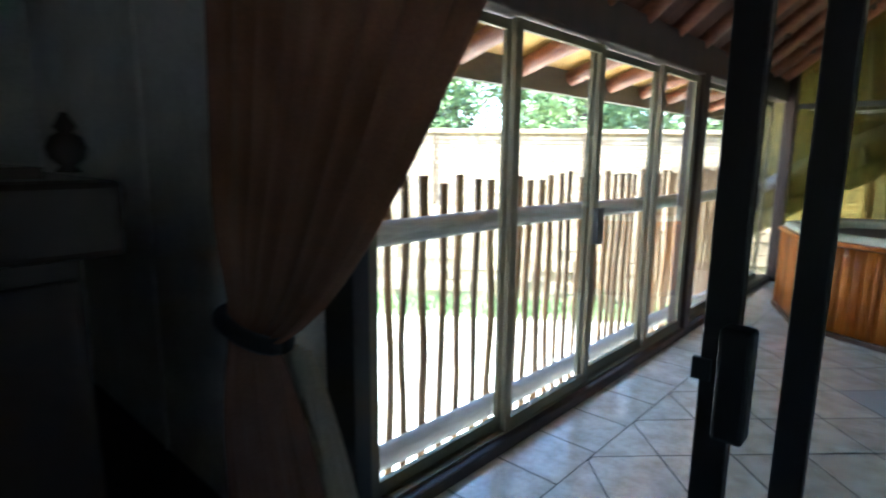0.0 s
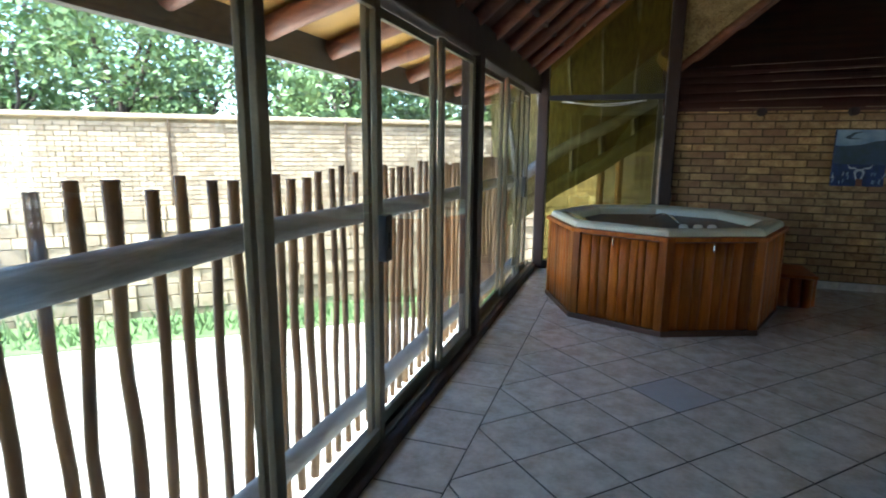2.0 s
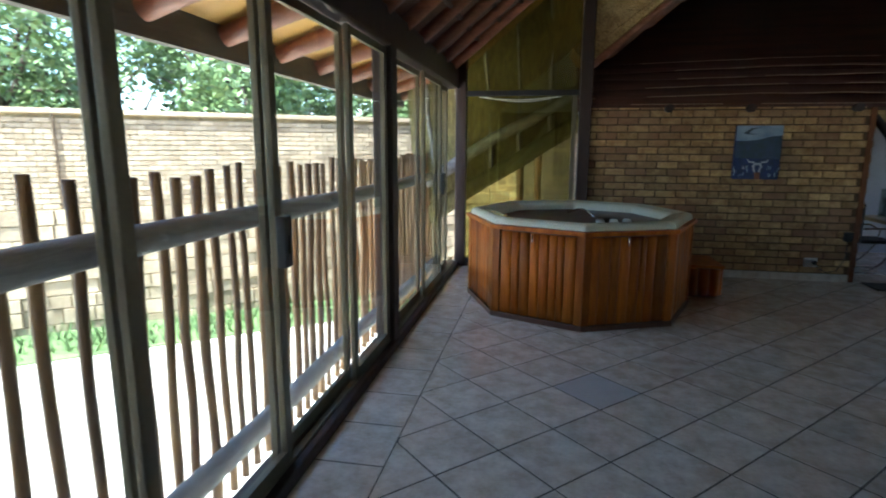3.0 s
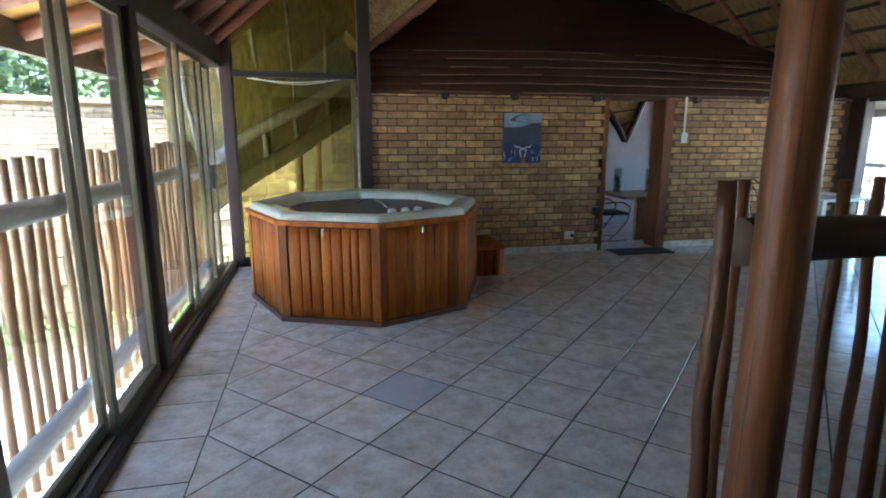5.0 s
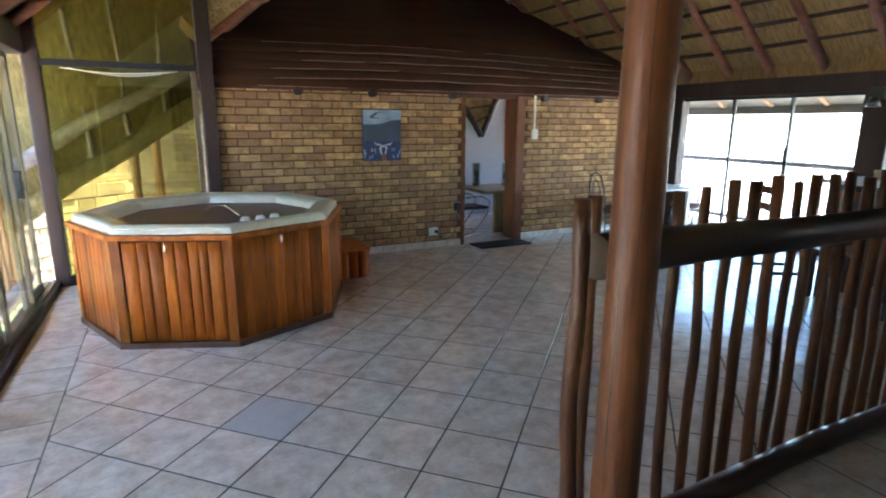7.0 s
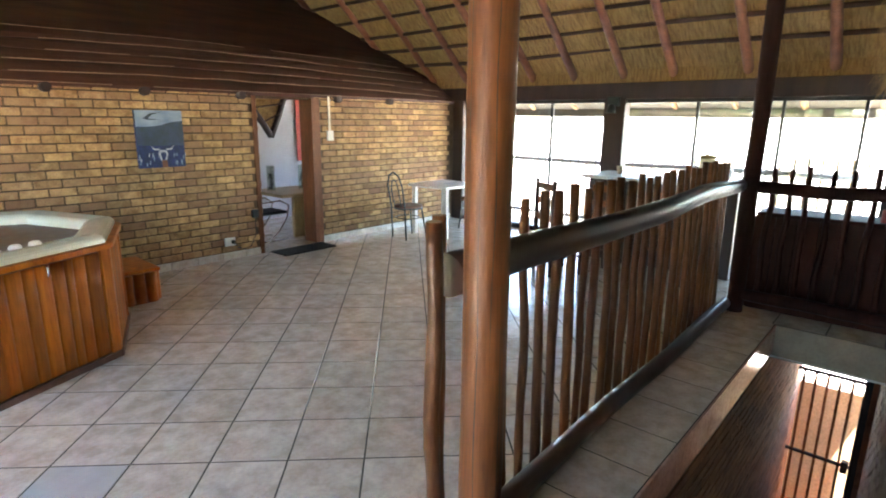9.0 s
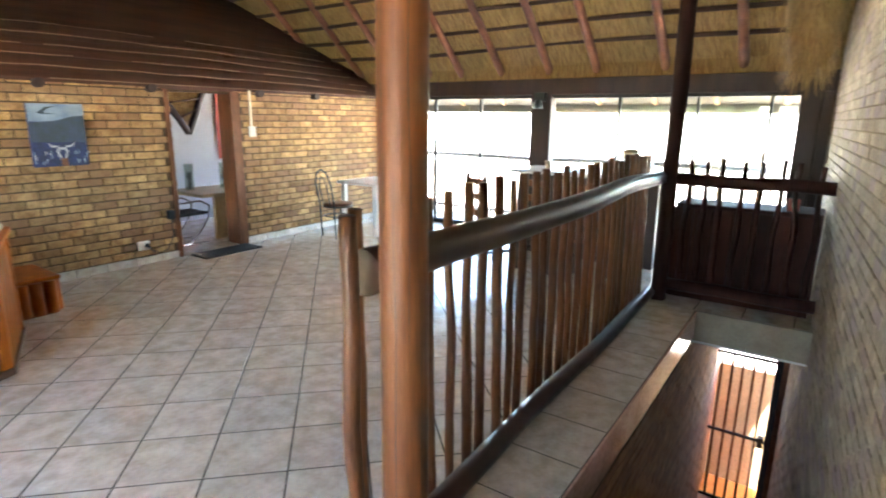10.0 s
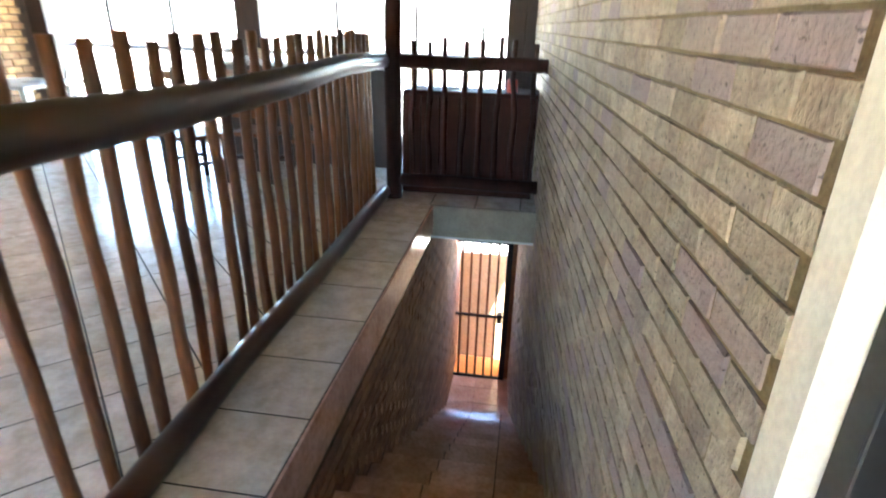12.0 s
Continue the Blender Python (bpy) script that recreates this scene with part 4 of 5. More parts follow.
tub = thing("hot_tub", "octagonal hot tub with cream acrylic basin and varnished half-log cladding", "hot tub")
part("plinth", prism(B(), ring(R + 0.015), 0.0, 0.045), M_TUBDARK, tub, "dark plinth board")
part("casing", prism(B(), ring(R - 0.035), 0.045, 0.80), M_TUBDARK, tub)
rnd = random.Random(3)
for k in range(8):
    a, b = Vector((*COR[k], 0)), Vector((*COR[(k + 1) % 8], 0))
    d = (b - a).normalized()
    nrm = Vector((d.y, -d.x, 0))
    L = (b - a).length
    n = 8
    w = (L - 0.14) / n
    cuts = [0.07] + [0.07 + w * q + rnd.uniform(-0.022, 0.022) for q in range(1, n)] + [L - 0.07]
    for i in range(n):
        c = a + d * ((cuts[i] + cuts[i + 1]) / 2) - nrm * 0.017
        bm = B()
        hw = (cuts[i + 1] - cuts[i]) * 0.5 - 0.0005
        loops = []
        for z in (0.05, 0.30, 0.55, 0.775):
            loops.append([bm.verts.new(c + d * (hw * math.cos(math.pi * j / 8)) + nrm * (0.017 * math.sin(math.pi * j / 8) ** 0.6 + 0.003 * noise.noise((k, i, z * 3))) + Vector((0, 0, z))) for j in range(9)])
        for p0, p1 in zip(loops, loops[1:]):
            for j in range(8):
                bm.faces.new((p0[j], p0[j + 1], p1[j + 1], p1[j])).smooth = True
        bm.faces.new(loops[0][::-1])
        bm.faces.new(loops[-1])
        part("half_log", bm, M_TUBLOG, tub)
    for s0, s1 in ((0.0, 0.065), (L - 0.065, L)):
        p0, p1 = a + d * s0, a + d * s1
        part("corner_board", prism(B(), [tuple((p0 - nrm * 0.03)[:2]), tuple((p1 - nrm * 0.03)[:2]), tuple((p1 + nrm * 0.004)[:2]), tuple((p0 + nrm * 0.004)[:2])], 0.046, 0.79), M_TUBLOG, tub)
bm = B()
o, i2 = ring(R + 0.03), ring(R - 0.10)
va, vb = [bm.verts.new((*p, 0.79)) for p in o], [bm.verts.new((*p, 0.825)) for p in o]
vc, vd = [bm.verts.new((*p, 0.825)) for p in i2], [bm.verts.new((*p, 0.79)) for p in i2]
for k in range(8):
    j = (k + 1) % 8
    for f in ((va[k], va[j], vb[j], vb[k]), (vb[k], vb[j], vc[j], vc[k]), (vc[k], vc[j], vd[j], vd[k]), (vd[k], vd[j], va[j], va[k])):
        bm.faces.new(f)
bmesh.ops.bevel(bm, geom=bm.edges[:], offset=0.006, segments=2, affect="EDGES")
part("rim_board", bm, M_TUBLOG, tub, "varnished rim board")
bm = B()
prof = [(R - 0.015, 0.826), (R - 0.02, 0.862), (R - 0.045, 0.882), (R - 0.075, 0.888), (R - 0.20, 0.872), (R - 0.235, 0.85), (R - 0.27, 0.72), (R - 0.30, 0.55), (R - 0.45, 0.48), (R - 0.5, 0.3), (0.05, 0.28)]
loops = []
for r, z in prof:
    loops.append([bm.verts.new((*p, z)) for p in ring(r)])
for p0, p1 in zip(loops, loops[1:]):
    for k in range(8):
        bm.faces.new((p0[k], p0[(k + 1) % 8], p1[(k + 1) % 8], p1[k]))
bm.faces.new(loops[-1])
bmesh.ops.bevel(bm, geom=[e for e in bm.edges if len(e.link_faces) == 2], offset=0.007, segments=2, affect="EDGES")
part("basin", bm, M_ACRYL, tub, "cream acrylic basin")
for k, (x, yy) in enumerate(((0.17, 6.16), (0.28, 6.18), (0.39, 6.22))):
    part("knob", turned(B(), [(0.036, 0.865), (0.036, 0.885), (0.028, 0.9), (0.022, 0.903)], x, yy, 14), M_WHITE, tub, "white tap knob")
part("hose", tube(B(), [(0.14 - 0.03 * i, 6.25 + 0.07 * i, 0.9 + 0.05 * math.sin(i * 0.5)) for i in range(8)], 0.006, 6), M_CHROME, tub)
for (fa, fb, f) in ((7, 0, 0.46), (0, 1, 0.46)):
    a, b = Vector((*COR[fa], 0)), Vector((*COR[fb], 0))
    c = a.lerp(b, f)
    d = (b - a).normalized()
    nn = Vector((d.y, -d.x, 0))
    bm = B()
    tube(bm, [c + nn * 0.012 + Vector((0, 0, 0.775)), c + nn * 0.02 + Vector((0, 0, 0.76)), c + nn * 0.02 + Vector((0, 0, 0.715)), c + nn * 0.012 + Vector((0, 0, 0.70))], 0.006, 6)
    part("hook", bm, M_CHROME, tub, "small metal hook latch")
step = thing("log_step", "low step clad in varnished half logs beside the hot tub", "step")
part("box", box(B(), 0.97, 7.27, 0.0, 1.46, 7.77, 0.30, bevel=0.01), M_TUBDARK, step)
part("top", box(B(), 0.95, 7.23, 0.30, 1.50, 7.81, 0.33, bevel=0.01), M_TUBLOG, step)
for i in range(5):
    part("half_log", pole(B(), (1.02 + i * 0.1, 7.265, 0.02), (1.02 + i * 0.1, 7.265, 0.295), 0.048, sides=12, rings=3, seed=i), M_TUBLOG, step)
for i in range(5):
    part("half_log", pole(B(), (1.465, 7.32 + i * 0.1, 0.02), (1.465, 7.32 + i * 0.1, 0.295), 0.048, sides=12, rings=3, seed=i + 9), M_TUBLOG, step)


# ---- bedroom side: sliding door, curtain, furniture ----
bed_door = thing("door_1", "black aluminium sliding door, half open, with a lock plate", "sliding door", kind="structure")
frame_bar(bed_door, "jamb", (-1.398, 1.64, 0.0, -1.235, 1.715, 2.25), M_BLACKALU)
frame_bar(bed_door, "jamb", (0.905, 1.68, 0.0, 0.953, 1.752, 2.25), M_BLACKALU)
frame_bar(bed_door, "head", (-1.235, 1.54, 2.2, 0.905, 1.84, 2.247), M_BLACKALU)
frame_bar(bed_door, "track", (-1.235, 1.54, 0.0, 0.905, 1.84, 0.03), M_BLACKALU)
leaf = frame_bar(bed_door, "leaf_stile", (-0.117, 1.605, 0.03, -0.056, 1.640, 2.2), M_BLACKALU, "black leading stile")
frame_bar(bed_door, "leaf_stile", (0.029, 1.550, 0.03, 0.077, 1.580, 2.2), M_BLACKALU, "black inner stile")
frame_bar(bed_door, "leaf_rail", (-0.056, 1.607, 0.03, 0.905, 1.637, 0.10), M_BLACKALU)
frame_bar(bed_door, "leaf_rail", (-0.056, 1.607, 2.14, 0.905, 1.637, 2.2), M_BLACKALU)
frame_bar(bed_door, "leaf_rail", (0.077, 1.552, 0.03, 0.905, 1.578, 0.10), M_BLACKALU)
frame_bar(bed_door, "leaf_rail", (0.077, 1.552, 2.14, 0.905, 1.578, 2.2), M_BLACKALU)
part("lock_plate", box(B(), -0.075, 1.555, 1.0, -0.02, 1.605, 1.215, bevel=0.008), M_BLACK, leaf, "black lock plate")
part("latch", box(B(), -0.131, 1.600, 1.09, -0.095, 1.615, 1.135, bevel=0.003), M_BLACK, leaf)
p = part("pane", box(B(), -0.058, 1.619, 0.098, 0.907, 1.625, 2.142), M_GLASS_DIM, bed_door)
p.visible_shadow = False


def curtain_edge(z):
    """Right edge of the gathered curtain at a height."""
    if z > 0.93:
        f = (z - 0.93) / 1.3
        return -1.34 + 1.09 * f ** 0.61
    f = (0.93 - z) / 0.93
    return -1.34 + 0.5 * f ** 0.7 - 0.06 * f


def curtain(name_part, z0, z1, xl0, xl1, material, parent, yy, amp, folds, shift=0.0):
    bm = B()
    nz, nx = 26, 90
    grid = []
    for i in range(nz + 1):
        z = z0 + (z1 - z0) * i / nz
        xr = curtain_edge(z) + shift
        pin = math.exp(-((z - 0.93) / 0.22) ** 2)
        xl = xl0 + (xl1 - xl0) * pin
        row = []
        for j in range(nx + 1):
            f = j / nx
            a = amp * (1 - 0.45 * pin)
            ph = folds * 2 * math.pi * f + 0.7 * noise.noise((f * 3, z * 1.2, 2))
            row.append(bm.verts.new((xl + (xr - xl) * f, yy + a * math.sin(ph) + 0.4 * a * math.sin(2.3 * ph + z), z + 0.02 * noise.noise((f * 6, 3, 1)) * (z < z0 + 0.05))))
        grid.append(row)
    for i in range(nz):
        for j in range(nx):
            bm.faces.new((grid[i][j], grid[i][j + 1], grid[i + 1][j + 1], grid[i + 1][j])).smooth = True
    ob = part(name_part, bm, material, parent)
    sol = ob.modifiers.new("thickness", "SOLIDIFY")
    sol.thickness = 0.004
    return ob


drape = thing("curtain", "long brown curtain gathered by a dark tieback, cream lining showing", "curtain")
curtain("drape", 0.12, 2.4, -1.70, -1.62, M_CURTAIN, drape, 1.40, 0.032, 8)
curtain("lining", 0.16, 0.9, -1.43, -1.38, M_LINING, drape, 1.455, 0.02, 5, 0.10)
bm = B()
tube(bm, [(-1.48 + 0.18 * math.cos(a), 1.405 + 0.068 * math.sin(a), 0.93 - 0.02 * math.cos(a)) for a in [2 * math.pi * i / 20 for i in range(21)]], 0.03, 8)
part("tieback", bm, M_BLACK, drape, "dark cloth tieback")
rod = solid("curtain_rod", pole(B(), (-2.1, 1.40, 2.44), (1.3, 1.40, 2.44), 0.014, sides=10, rings=4), M_DARKROOM, "thin dark curtain rod above the sliding door", "curtain rod")
cab = thing("cabinet", "tall dark wooden cabinet with a turned finial", "cabinet", pose(-0.18, 0, 0))
part("body", box(B(), -2.6, 0.3, 0.0, -1.28, 0.93, 1.24, bevel=0.01), M_DARKROOM, cab)
part("cornice", box(B(), -2.66, 0.26, 1.24, -1.2, 1.02, 1.44, bevel=0.02), M_DARKROOM, cab)
part("pediment", prism(B(), [(-2.5, 0.4), (-1.35, 0.4), (-1.35, 0.88), (-2.5, 0.88)], 1.44, 1.47), M_DARKROOM, cab)
part("finial", turned(B(), [(0.03, 1.46), (0.018, 1.475), (0.04, 1.495), (0.046, 1.52), (0.036, 1.545), (0.016, 1.557), (0.026, 1.57), (0.008, 1.605)], -1.24, 0.91, 16), M_DARKROOM, cab)
for i in range(2):
    d = part("door", box(B(), -1.282, 0.33 + i * 0.3, 0.1, -1.262, 0.61 + i * 0.3, 1.18, bevel=0.006), M_DARKROOM, cab)
    part("knob", turned(B(), [(0.012, 0.0), (0.018, 0.01), (0.008, 0.03)], 0, 0, 10), M_CHROME, d).matrix_world = Matrix.Translation((-1.262, 0.57 + i * 0.1, 0.68)) @ Matrix.Rotation(radians(90), 4, "Y")
solid("wall_conduit", box(B(), -2.62, 1.485, 0.0, -2.59, 1.5, 2.6, bevel=0.004), M_PLASTER, "white cable trunking down the bedroom wall", "conduit")

# ---- kitchen doorway and the dining room beyond ----
jamb = slab("door_2", M_TIMBER, "dark timber jamb of the open doorway in the brick wall", "door frame", (3.93, YB - 0.03, 0.0, 4.055, YB + 0.24, 1.925), (3.10, YB - 0.012, 0.0, 3.155, YB + 0.24, 1.92))
doormat = solid("doormat", box(B(), 3.22, 7.88, 0.0, 4.0, 8.21, 0.018, bevel=0.006), M_MAT, "black rubber doormat at the doorway", "doormat")


def fan():
    th = thing("thatch_corner", "dark thatched roof valley coming to a point", "roof")
    q = [Vector((4.2, 10.15, 2.55)), Vector((5.45, 10.15, 2.45)), Vector((4.9, 10.0, 1.45))]
    for a, b, m_ in ((q[0], q[2], 0), (q[1], q[2], 1)):
        part("pole", pole(B(), a, b, 0.055, 0.05, rings=6, wob=0.02, seed=m_), M_DARKWOOD, th)
    bm = B()
    back = [v + Vector((0, 0.1, 0.03)) for v in q]
    f, g = [bm.verts.new(v) for v in q], [bm.verts.new(v) for v in back]
    bm.faces.new(f)
    bm.faces.new(g[::-1])
    for i in range(3):
        bm.faces.new((f[i], g[i], g[(i + 1) % 3], f[(i + 1) % 3]))
    part("thatch", bm, M_THATCH, th)
    for i in range(4):
        t = 0.2 + 0.2 * i
        part("lath", pole(B(), q[0].lerp(q[2], t) + Vector((0, -.03, 0)), q[1].lerp(q[2], t * 0.8) + Vector((0, -.03, 0)), 0.014, sides=6, rings=4), M_LATH, th)

    th.location = (-0.42, 0.1, -0.08)


fan()
table = thing("dining_table", "pale wooden table with panel legs in the dining room", "table")
part("tabletop", box(B(), 3.62, 8.46, 0.62, 5.3, 9.3, 0.665, bevel=0.008), M_LIGHTWOOD, table)
part("leg", box(B(), 3.84, 8.52, 0.036, 4.16, 8.58, 0.62, bevel=0.006), M_LIGHTWOOD, table)
part("leg", box(B(), 5.0, 8.6, 0.036, 5.25, 9.25, 0.62, bevel=0.006), M_LIGHTWOOD, table)


def vase(x, yy, z):
    th = thing("vase", "clear glass cylinder vase filled with green stones", "vase", pose(x, yy, z), group="vases on the dining table")
    v = part("glass", turned(B(), [(0.055, 0.0), (0.06, 0.01), (0.06, 0.36), (0.054, 0.36), (0.054, 0.02), (0.02, 0.015)]), M_GLASS_VASE, th)
    v.visible_shadow = False
    bm = B()
    r = random.Random(x)
    for i in range(26):
        a, q = r.random() * 6.3, r.uniform(0, 0.035)
        turned(bm, [(0.004, -0.015), (0.014, -0.004), (0.014, 0.006), (0.004, 0.015)], 0, 0, 6)
        bmesh.ops.translate(bm, verts=bm.verts[-24:], vec=(q * math.cos(a), q * math.sin(a), 0.03 + i * 0.0085))
    tagged(part("stones", bm, bpy_island(M_IRON), th, "dark green stones"), kind="stuff")


table.location = (0.1, 0.22, -0.03)
vase(3.88, 9.2, 0.635)
vase(4.32, 9.07, 0.635)


def office_chair(m):
    th = thing("dining_chair", "black chair with a curved chrome cantilever frame at the dining table", "chair", m)
    part("backrest", box(B(), -0.2, 0.2, 0.45, 0.2, 0.23, 0.95, bevel=0.01), M_BLACK, th)
    part("seat", box(B(), -0.22, -0.22, 0.42, 0.22, 0.22, 0.465, bevel=0.015), M_BLACK, th)
    for s in (-0.23, 0.23):
        part("side_frame", tube(B(), [(s, 0.2, 0.62), (s, -0.1, 0.63), (s, -0.24, 0.55), (s, -0.2, 0.35), (s, -0.05, 0.15), (s, 0.1, 0.03), (s, 0.24, 0.015), (s, -0.2, 0.015)], 0.012, 8), M_CHROME, th)
    part("cross_tube", tube(B(), [(-0.23, 0.24, 0.015), (0.23, 0.24, 0.015)], 0.012, 8), M_CHROME, th)


office_chair(pose(3.6, 8.88, 0.008, 0, 0, 90) @ Matrix.Scale(0.88, 4))

# ---- on the brick wall ----
pic = thing("canvas_picture", "unframed canvas print of hills, blue field and horned animal", "picture")
px0, px1, pz0, pz1 = 1.775, 2.25, 1.14, 1.727
part("canvas", box(B(), px0, YB - 0.045, pz0, px1, YB - 0.006, pz1, bevel=0.004), M_PIC_BLUE, pic)


def flat(name, pts, m_, dz=0.0):
    bm = B()
    bm.faces.new([bm.verts.new((px0 + a * (px1 - px0), YB - 0.0462 - dz, pz0 + b * (pz1 - pz0))) for a, b in pts])
    return part(name, bm, m_, pic)


flat("sky_field", [(0.0, 0.72), (1.0, 0.70), (1.0, 1.0), (0.0, 1.0)], M_PIC_SKY)
flat("hill_field", [(0.0, 0.40), (1.0, 0.38), (1.0, 0.82), (0.75, 0.80), (0.5, 0.74), (0.25, 0.72), (0.0, 0.70)], M_PIC_HILL, 0.0006)
flat("animal_head", [(0.45, 0.31), (0.41, 0.25), (0.47, 0.10), (0.57, 0.10), (0.63, 0.25), (0.59, 0.31)], M_PIC_WHITE, 0.0012)
flat("animal_horn", [(0.45, 0.31), (0.33, 0.31), (0.27, 0.40), (0.34, 0.34), (0.45, 0.335)], M_PIC_WHITE, 0.0014)
flat("animal_horn", [(0.59, 0.31), (0.71, 0.31), (0.77, 0.40), (0.70, 0.34), (0.59, 0.335)], M_PIC_WHITE, 0.0014)
flat("animal_face", [(0.48, 0.27), (0.46, 0.23), (0.49, 0.13), (0.55, 0.13), (0.58, 0.23), (0.56, 0.27)], M_PIC_BLUE, 0.0018)
flat("animal_chest", [(0.47, 0.13), (0.48, 0.0), (0.60, 0.0), (0.59, 0.13)], M_PIC_RUST, 0.0022)
flat("bird", [(0.15, 0.86), (0.32, 0.95), (0.55, 0.97), (0.36, 0.93), (0.27, 0.86), (0.52, 0.84), (0.25, 0.835)], M_PIC_HILL, 0.0012)
rnd = random.Random(5)
for i in range(26):
    a, b = rnd.random(), rnd.uniform(0.02, 0.2)
    if 0.32 < a < 0.7:
        continue
    flat("flower_stroke", [(a, b), (a + 0.02, b), (a + 0.03, b + 0.06), (a + 0.012, b + 0.07)], M_PIC_WHITE if i % 3 == 0 else M_PIC_SKY, 0.001)

sock = thing("wall_socket", "white double wall socket with a black plug", "socket")
part("plate", box(B(), 2.635, YB - 0.022, 0.165, 2.765, YB - 0.004, 0.265, bevel=0.005), M_WHITE, sock)
part("plug", turned(B(), [(0.022, 0.0), (0.026, 0.02), (0.018, 0.04)], 0, 0, 14), M_BLACK, sock).matrix_world = Matrix.Translation((2.73, YB - 0.02, 0.215)) @ Matrix.Rotation(radians(90), 4, "X")
for x in (2.66, 2.68):
    part("switch", box(B(), x, YB - 0.026, 0.20, x + 0.012, YB - 0.021, 0.23), M_WHITE, sock)
solid("power_cord", tube(B(), [(2.73, YB - 0.06, 0.215), (2.77, YB - 0.06, 0.15), (2.85, YB - 0.05, 0.11), (2.95, YB - 0.05, 0.13), (3.03, YB - 0.05, 0.28), (3.04, YB - 0.03, 0.5)], 0.006, 6), M_BLACK, "black power cord looping from the socket", "cord")
solid("junction_box", box(B(), 3.0, YB - 0.05, 0.47, 3.08, YB - 0.004, 0.57, bevel=0.006), M_BLACK, "small black box on the brick by the doorway", "box")
sw = thing("light_switch", "white light switch with a cable duct up the brick wall", "switch")
part("plate", box(B(), 4.18, YB - 0.03, 1.375, 4.275, YB - 0.004, 1.505, bevel=0.005), M_WHITE, sw)
part("rocker", box(B(), 4.215, YB - 0.036, 1.41, 4.24, YB - 0.03, 1.46, bevel=0.002), M_WHITE, sw)
part("duct", box(B(), 4.21, YB - 0.022, 1.505, 4.235, YB - 0.004, 1.95, bevel=0.003), M_CREAM, sw)

# ---- furniture by the windows ----
def cafe_chair(m):
    th = thing("cafe_chair", "bent steel tube chair with looped back and round brown seat", "chair", m, group="chairs at the white table")
    part("seat", turned(B(), [(0.19, 0.44), (0.205, 0.455), (0.2, 0.475), (0.12, 0.485), (0.02, 0.485)], 0, 0, 24), M_SEAT, th)
    part("seat_ring", tube(B(), [(0.2 * math.cos(a), 0.2 * math.sin(a), 0.435) for a in [2 * math.pi * i / 20 for i in range(21)]], 0.01, 6), M_IRON, th)
    part("back_loop", tube(B(), [(-0.17, 0.16, 0.0), (-0.17, 0.18, 0.45), (-0.18, 0.23, 0.75), (-0.12, 0.25, 0.9), (0, 0.255, 0.95), (0.12, 0.25, 0.9), (0.18, 0.23, 0.75), (0.17, 0.18, 0.45), (0.17, 0.16, 0.0)], 0.011, 8), M_IRON, th)
    part("inner_loop", tube(B(), [(-0.08, 0.18, 0.46), (-0.09, 0.23, 0.7), (-0.05, 0.245, 0.82), (0, 0.248, 0.85), (0.05, 0.245, 0.82), (0.09, 0.23, 0.7), (0.08, 0.18, 0.46)], 0.008, 8), M_IRON, th)
    for s in (-1, 1):
        part("leg", tube(B(), [(s * 0.14, -0.13, 0.44), (s * 0.18, -0.19, 0.0)], 0.011, 8), M_IRON, th)
    part("stretcher_ring", tube(B(), [(0.185 * math.cos(a), 0.02 + 0.165 * math.sin(a), 0.3) for a in [2 * math.pi * i / 20 for i in range(21)]], 0.007, 6), M_IRON, th)
    return th


c1 = cafe_chair(pose(5.1, 7.62, 0, 0, 0, 80))
copy_thing(c1, pose(6.36, 7.42, 0, 0, 0, -70))
wt = thing("white_table", "small white square table by the windows", "table")
part("tabletop", box(B(), 5.25, 6.95, 0.71, 6.05, 7.7, 0.745, bevel=0.008), M_TABLE, wt)
for x in (5.32, 5.98):
    for yy in (7.02, 7.63):
        part("leg", box(B(), x - 0.03, yy - 0.03, 0.0, x + 0.03, yy + 0.03, 0.71, bevel=0.004), M_TABLE, wt)
wt.location = (0.08, 0.15, 0)
solid("paper_pad", box(B(), 5.68, 7.25, 0.745, 5.93, 7.45, 0.752), M_GREYWALL, "flat grey pad on the white table", "pad")

counter = thing("window_counter", "pale topped counter on a dark front along the windows", "counter")
part("worktop", box(B(), 5.75, 3.5, 1.0, 6.5, 5.3, 1.04, bevel=0.008), M_TABLE, counter)
part("front", box(B(), 5.9, 3.55, 0.0, 6.4, 5.25, 1.0, bevel=0.01), M_DARKWOOD, counter)


def ladder_chair(m):
    th = thing("wooden_chair", "dark wooden chair with a slatted ladder back", "chair", m, group="wooden chairs by the counter")
    part("seat", box(B(), -0.21, -0.21, 0.43, 0.21, 0.21, 0.465, bevel=0.01), M_TIMBER, th)
    for s in (-0.19, 0.19):
        part("leg", box(B(), s - 0.02, -0.2, 0.0, s + 0.02, -0.16, 0.43, bevel=0.004), M_DARKWOOD, th)
        part("back_post", box(B(), s - 0.02, 0.17, 0.0, s + 0.02, 0.21, 1.05, bevel=0.004), M_DARKWOOD, th)
        part("side_stretcher", box(B(), s - 0.012, -0.16, 0.2, s + 0.012, 0.17, 0.23), M_DARKWOOD, th)
    for z in (0.6, 0.78, 0.94):
        part("slat", box(B(), -0.17, 0.18, z, 0.17, 0.2, z + 0.07, bevel=0.003), M_TIMBER, th)
    return th


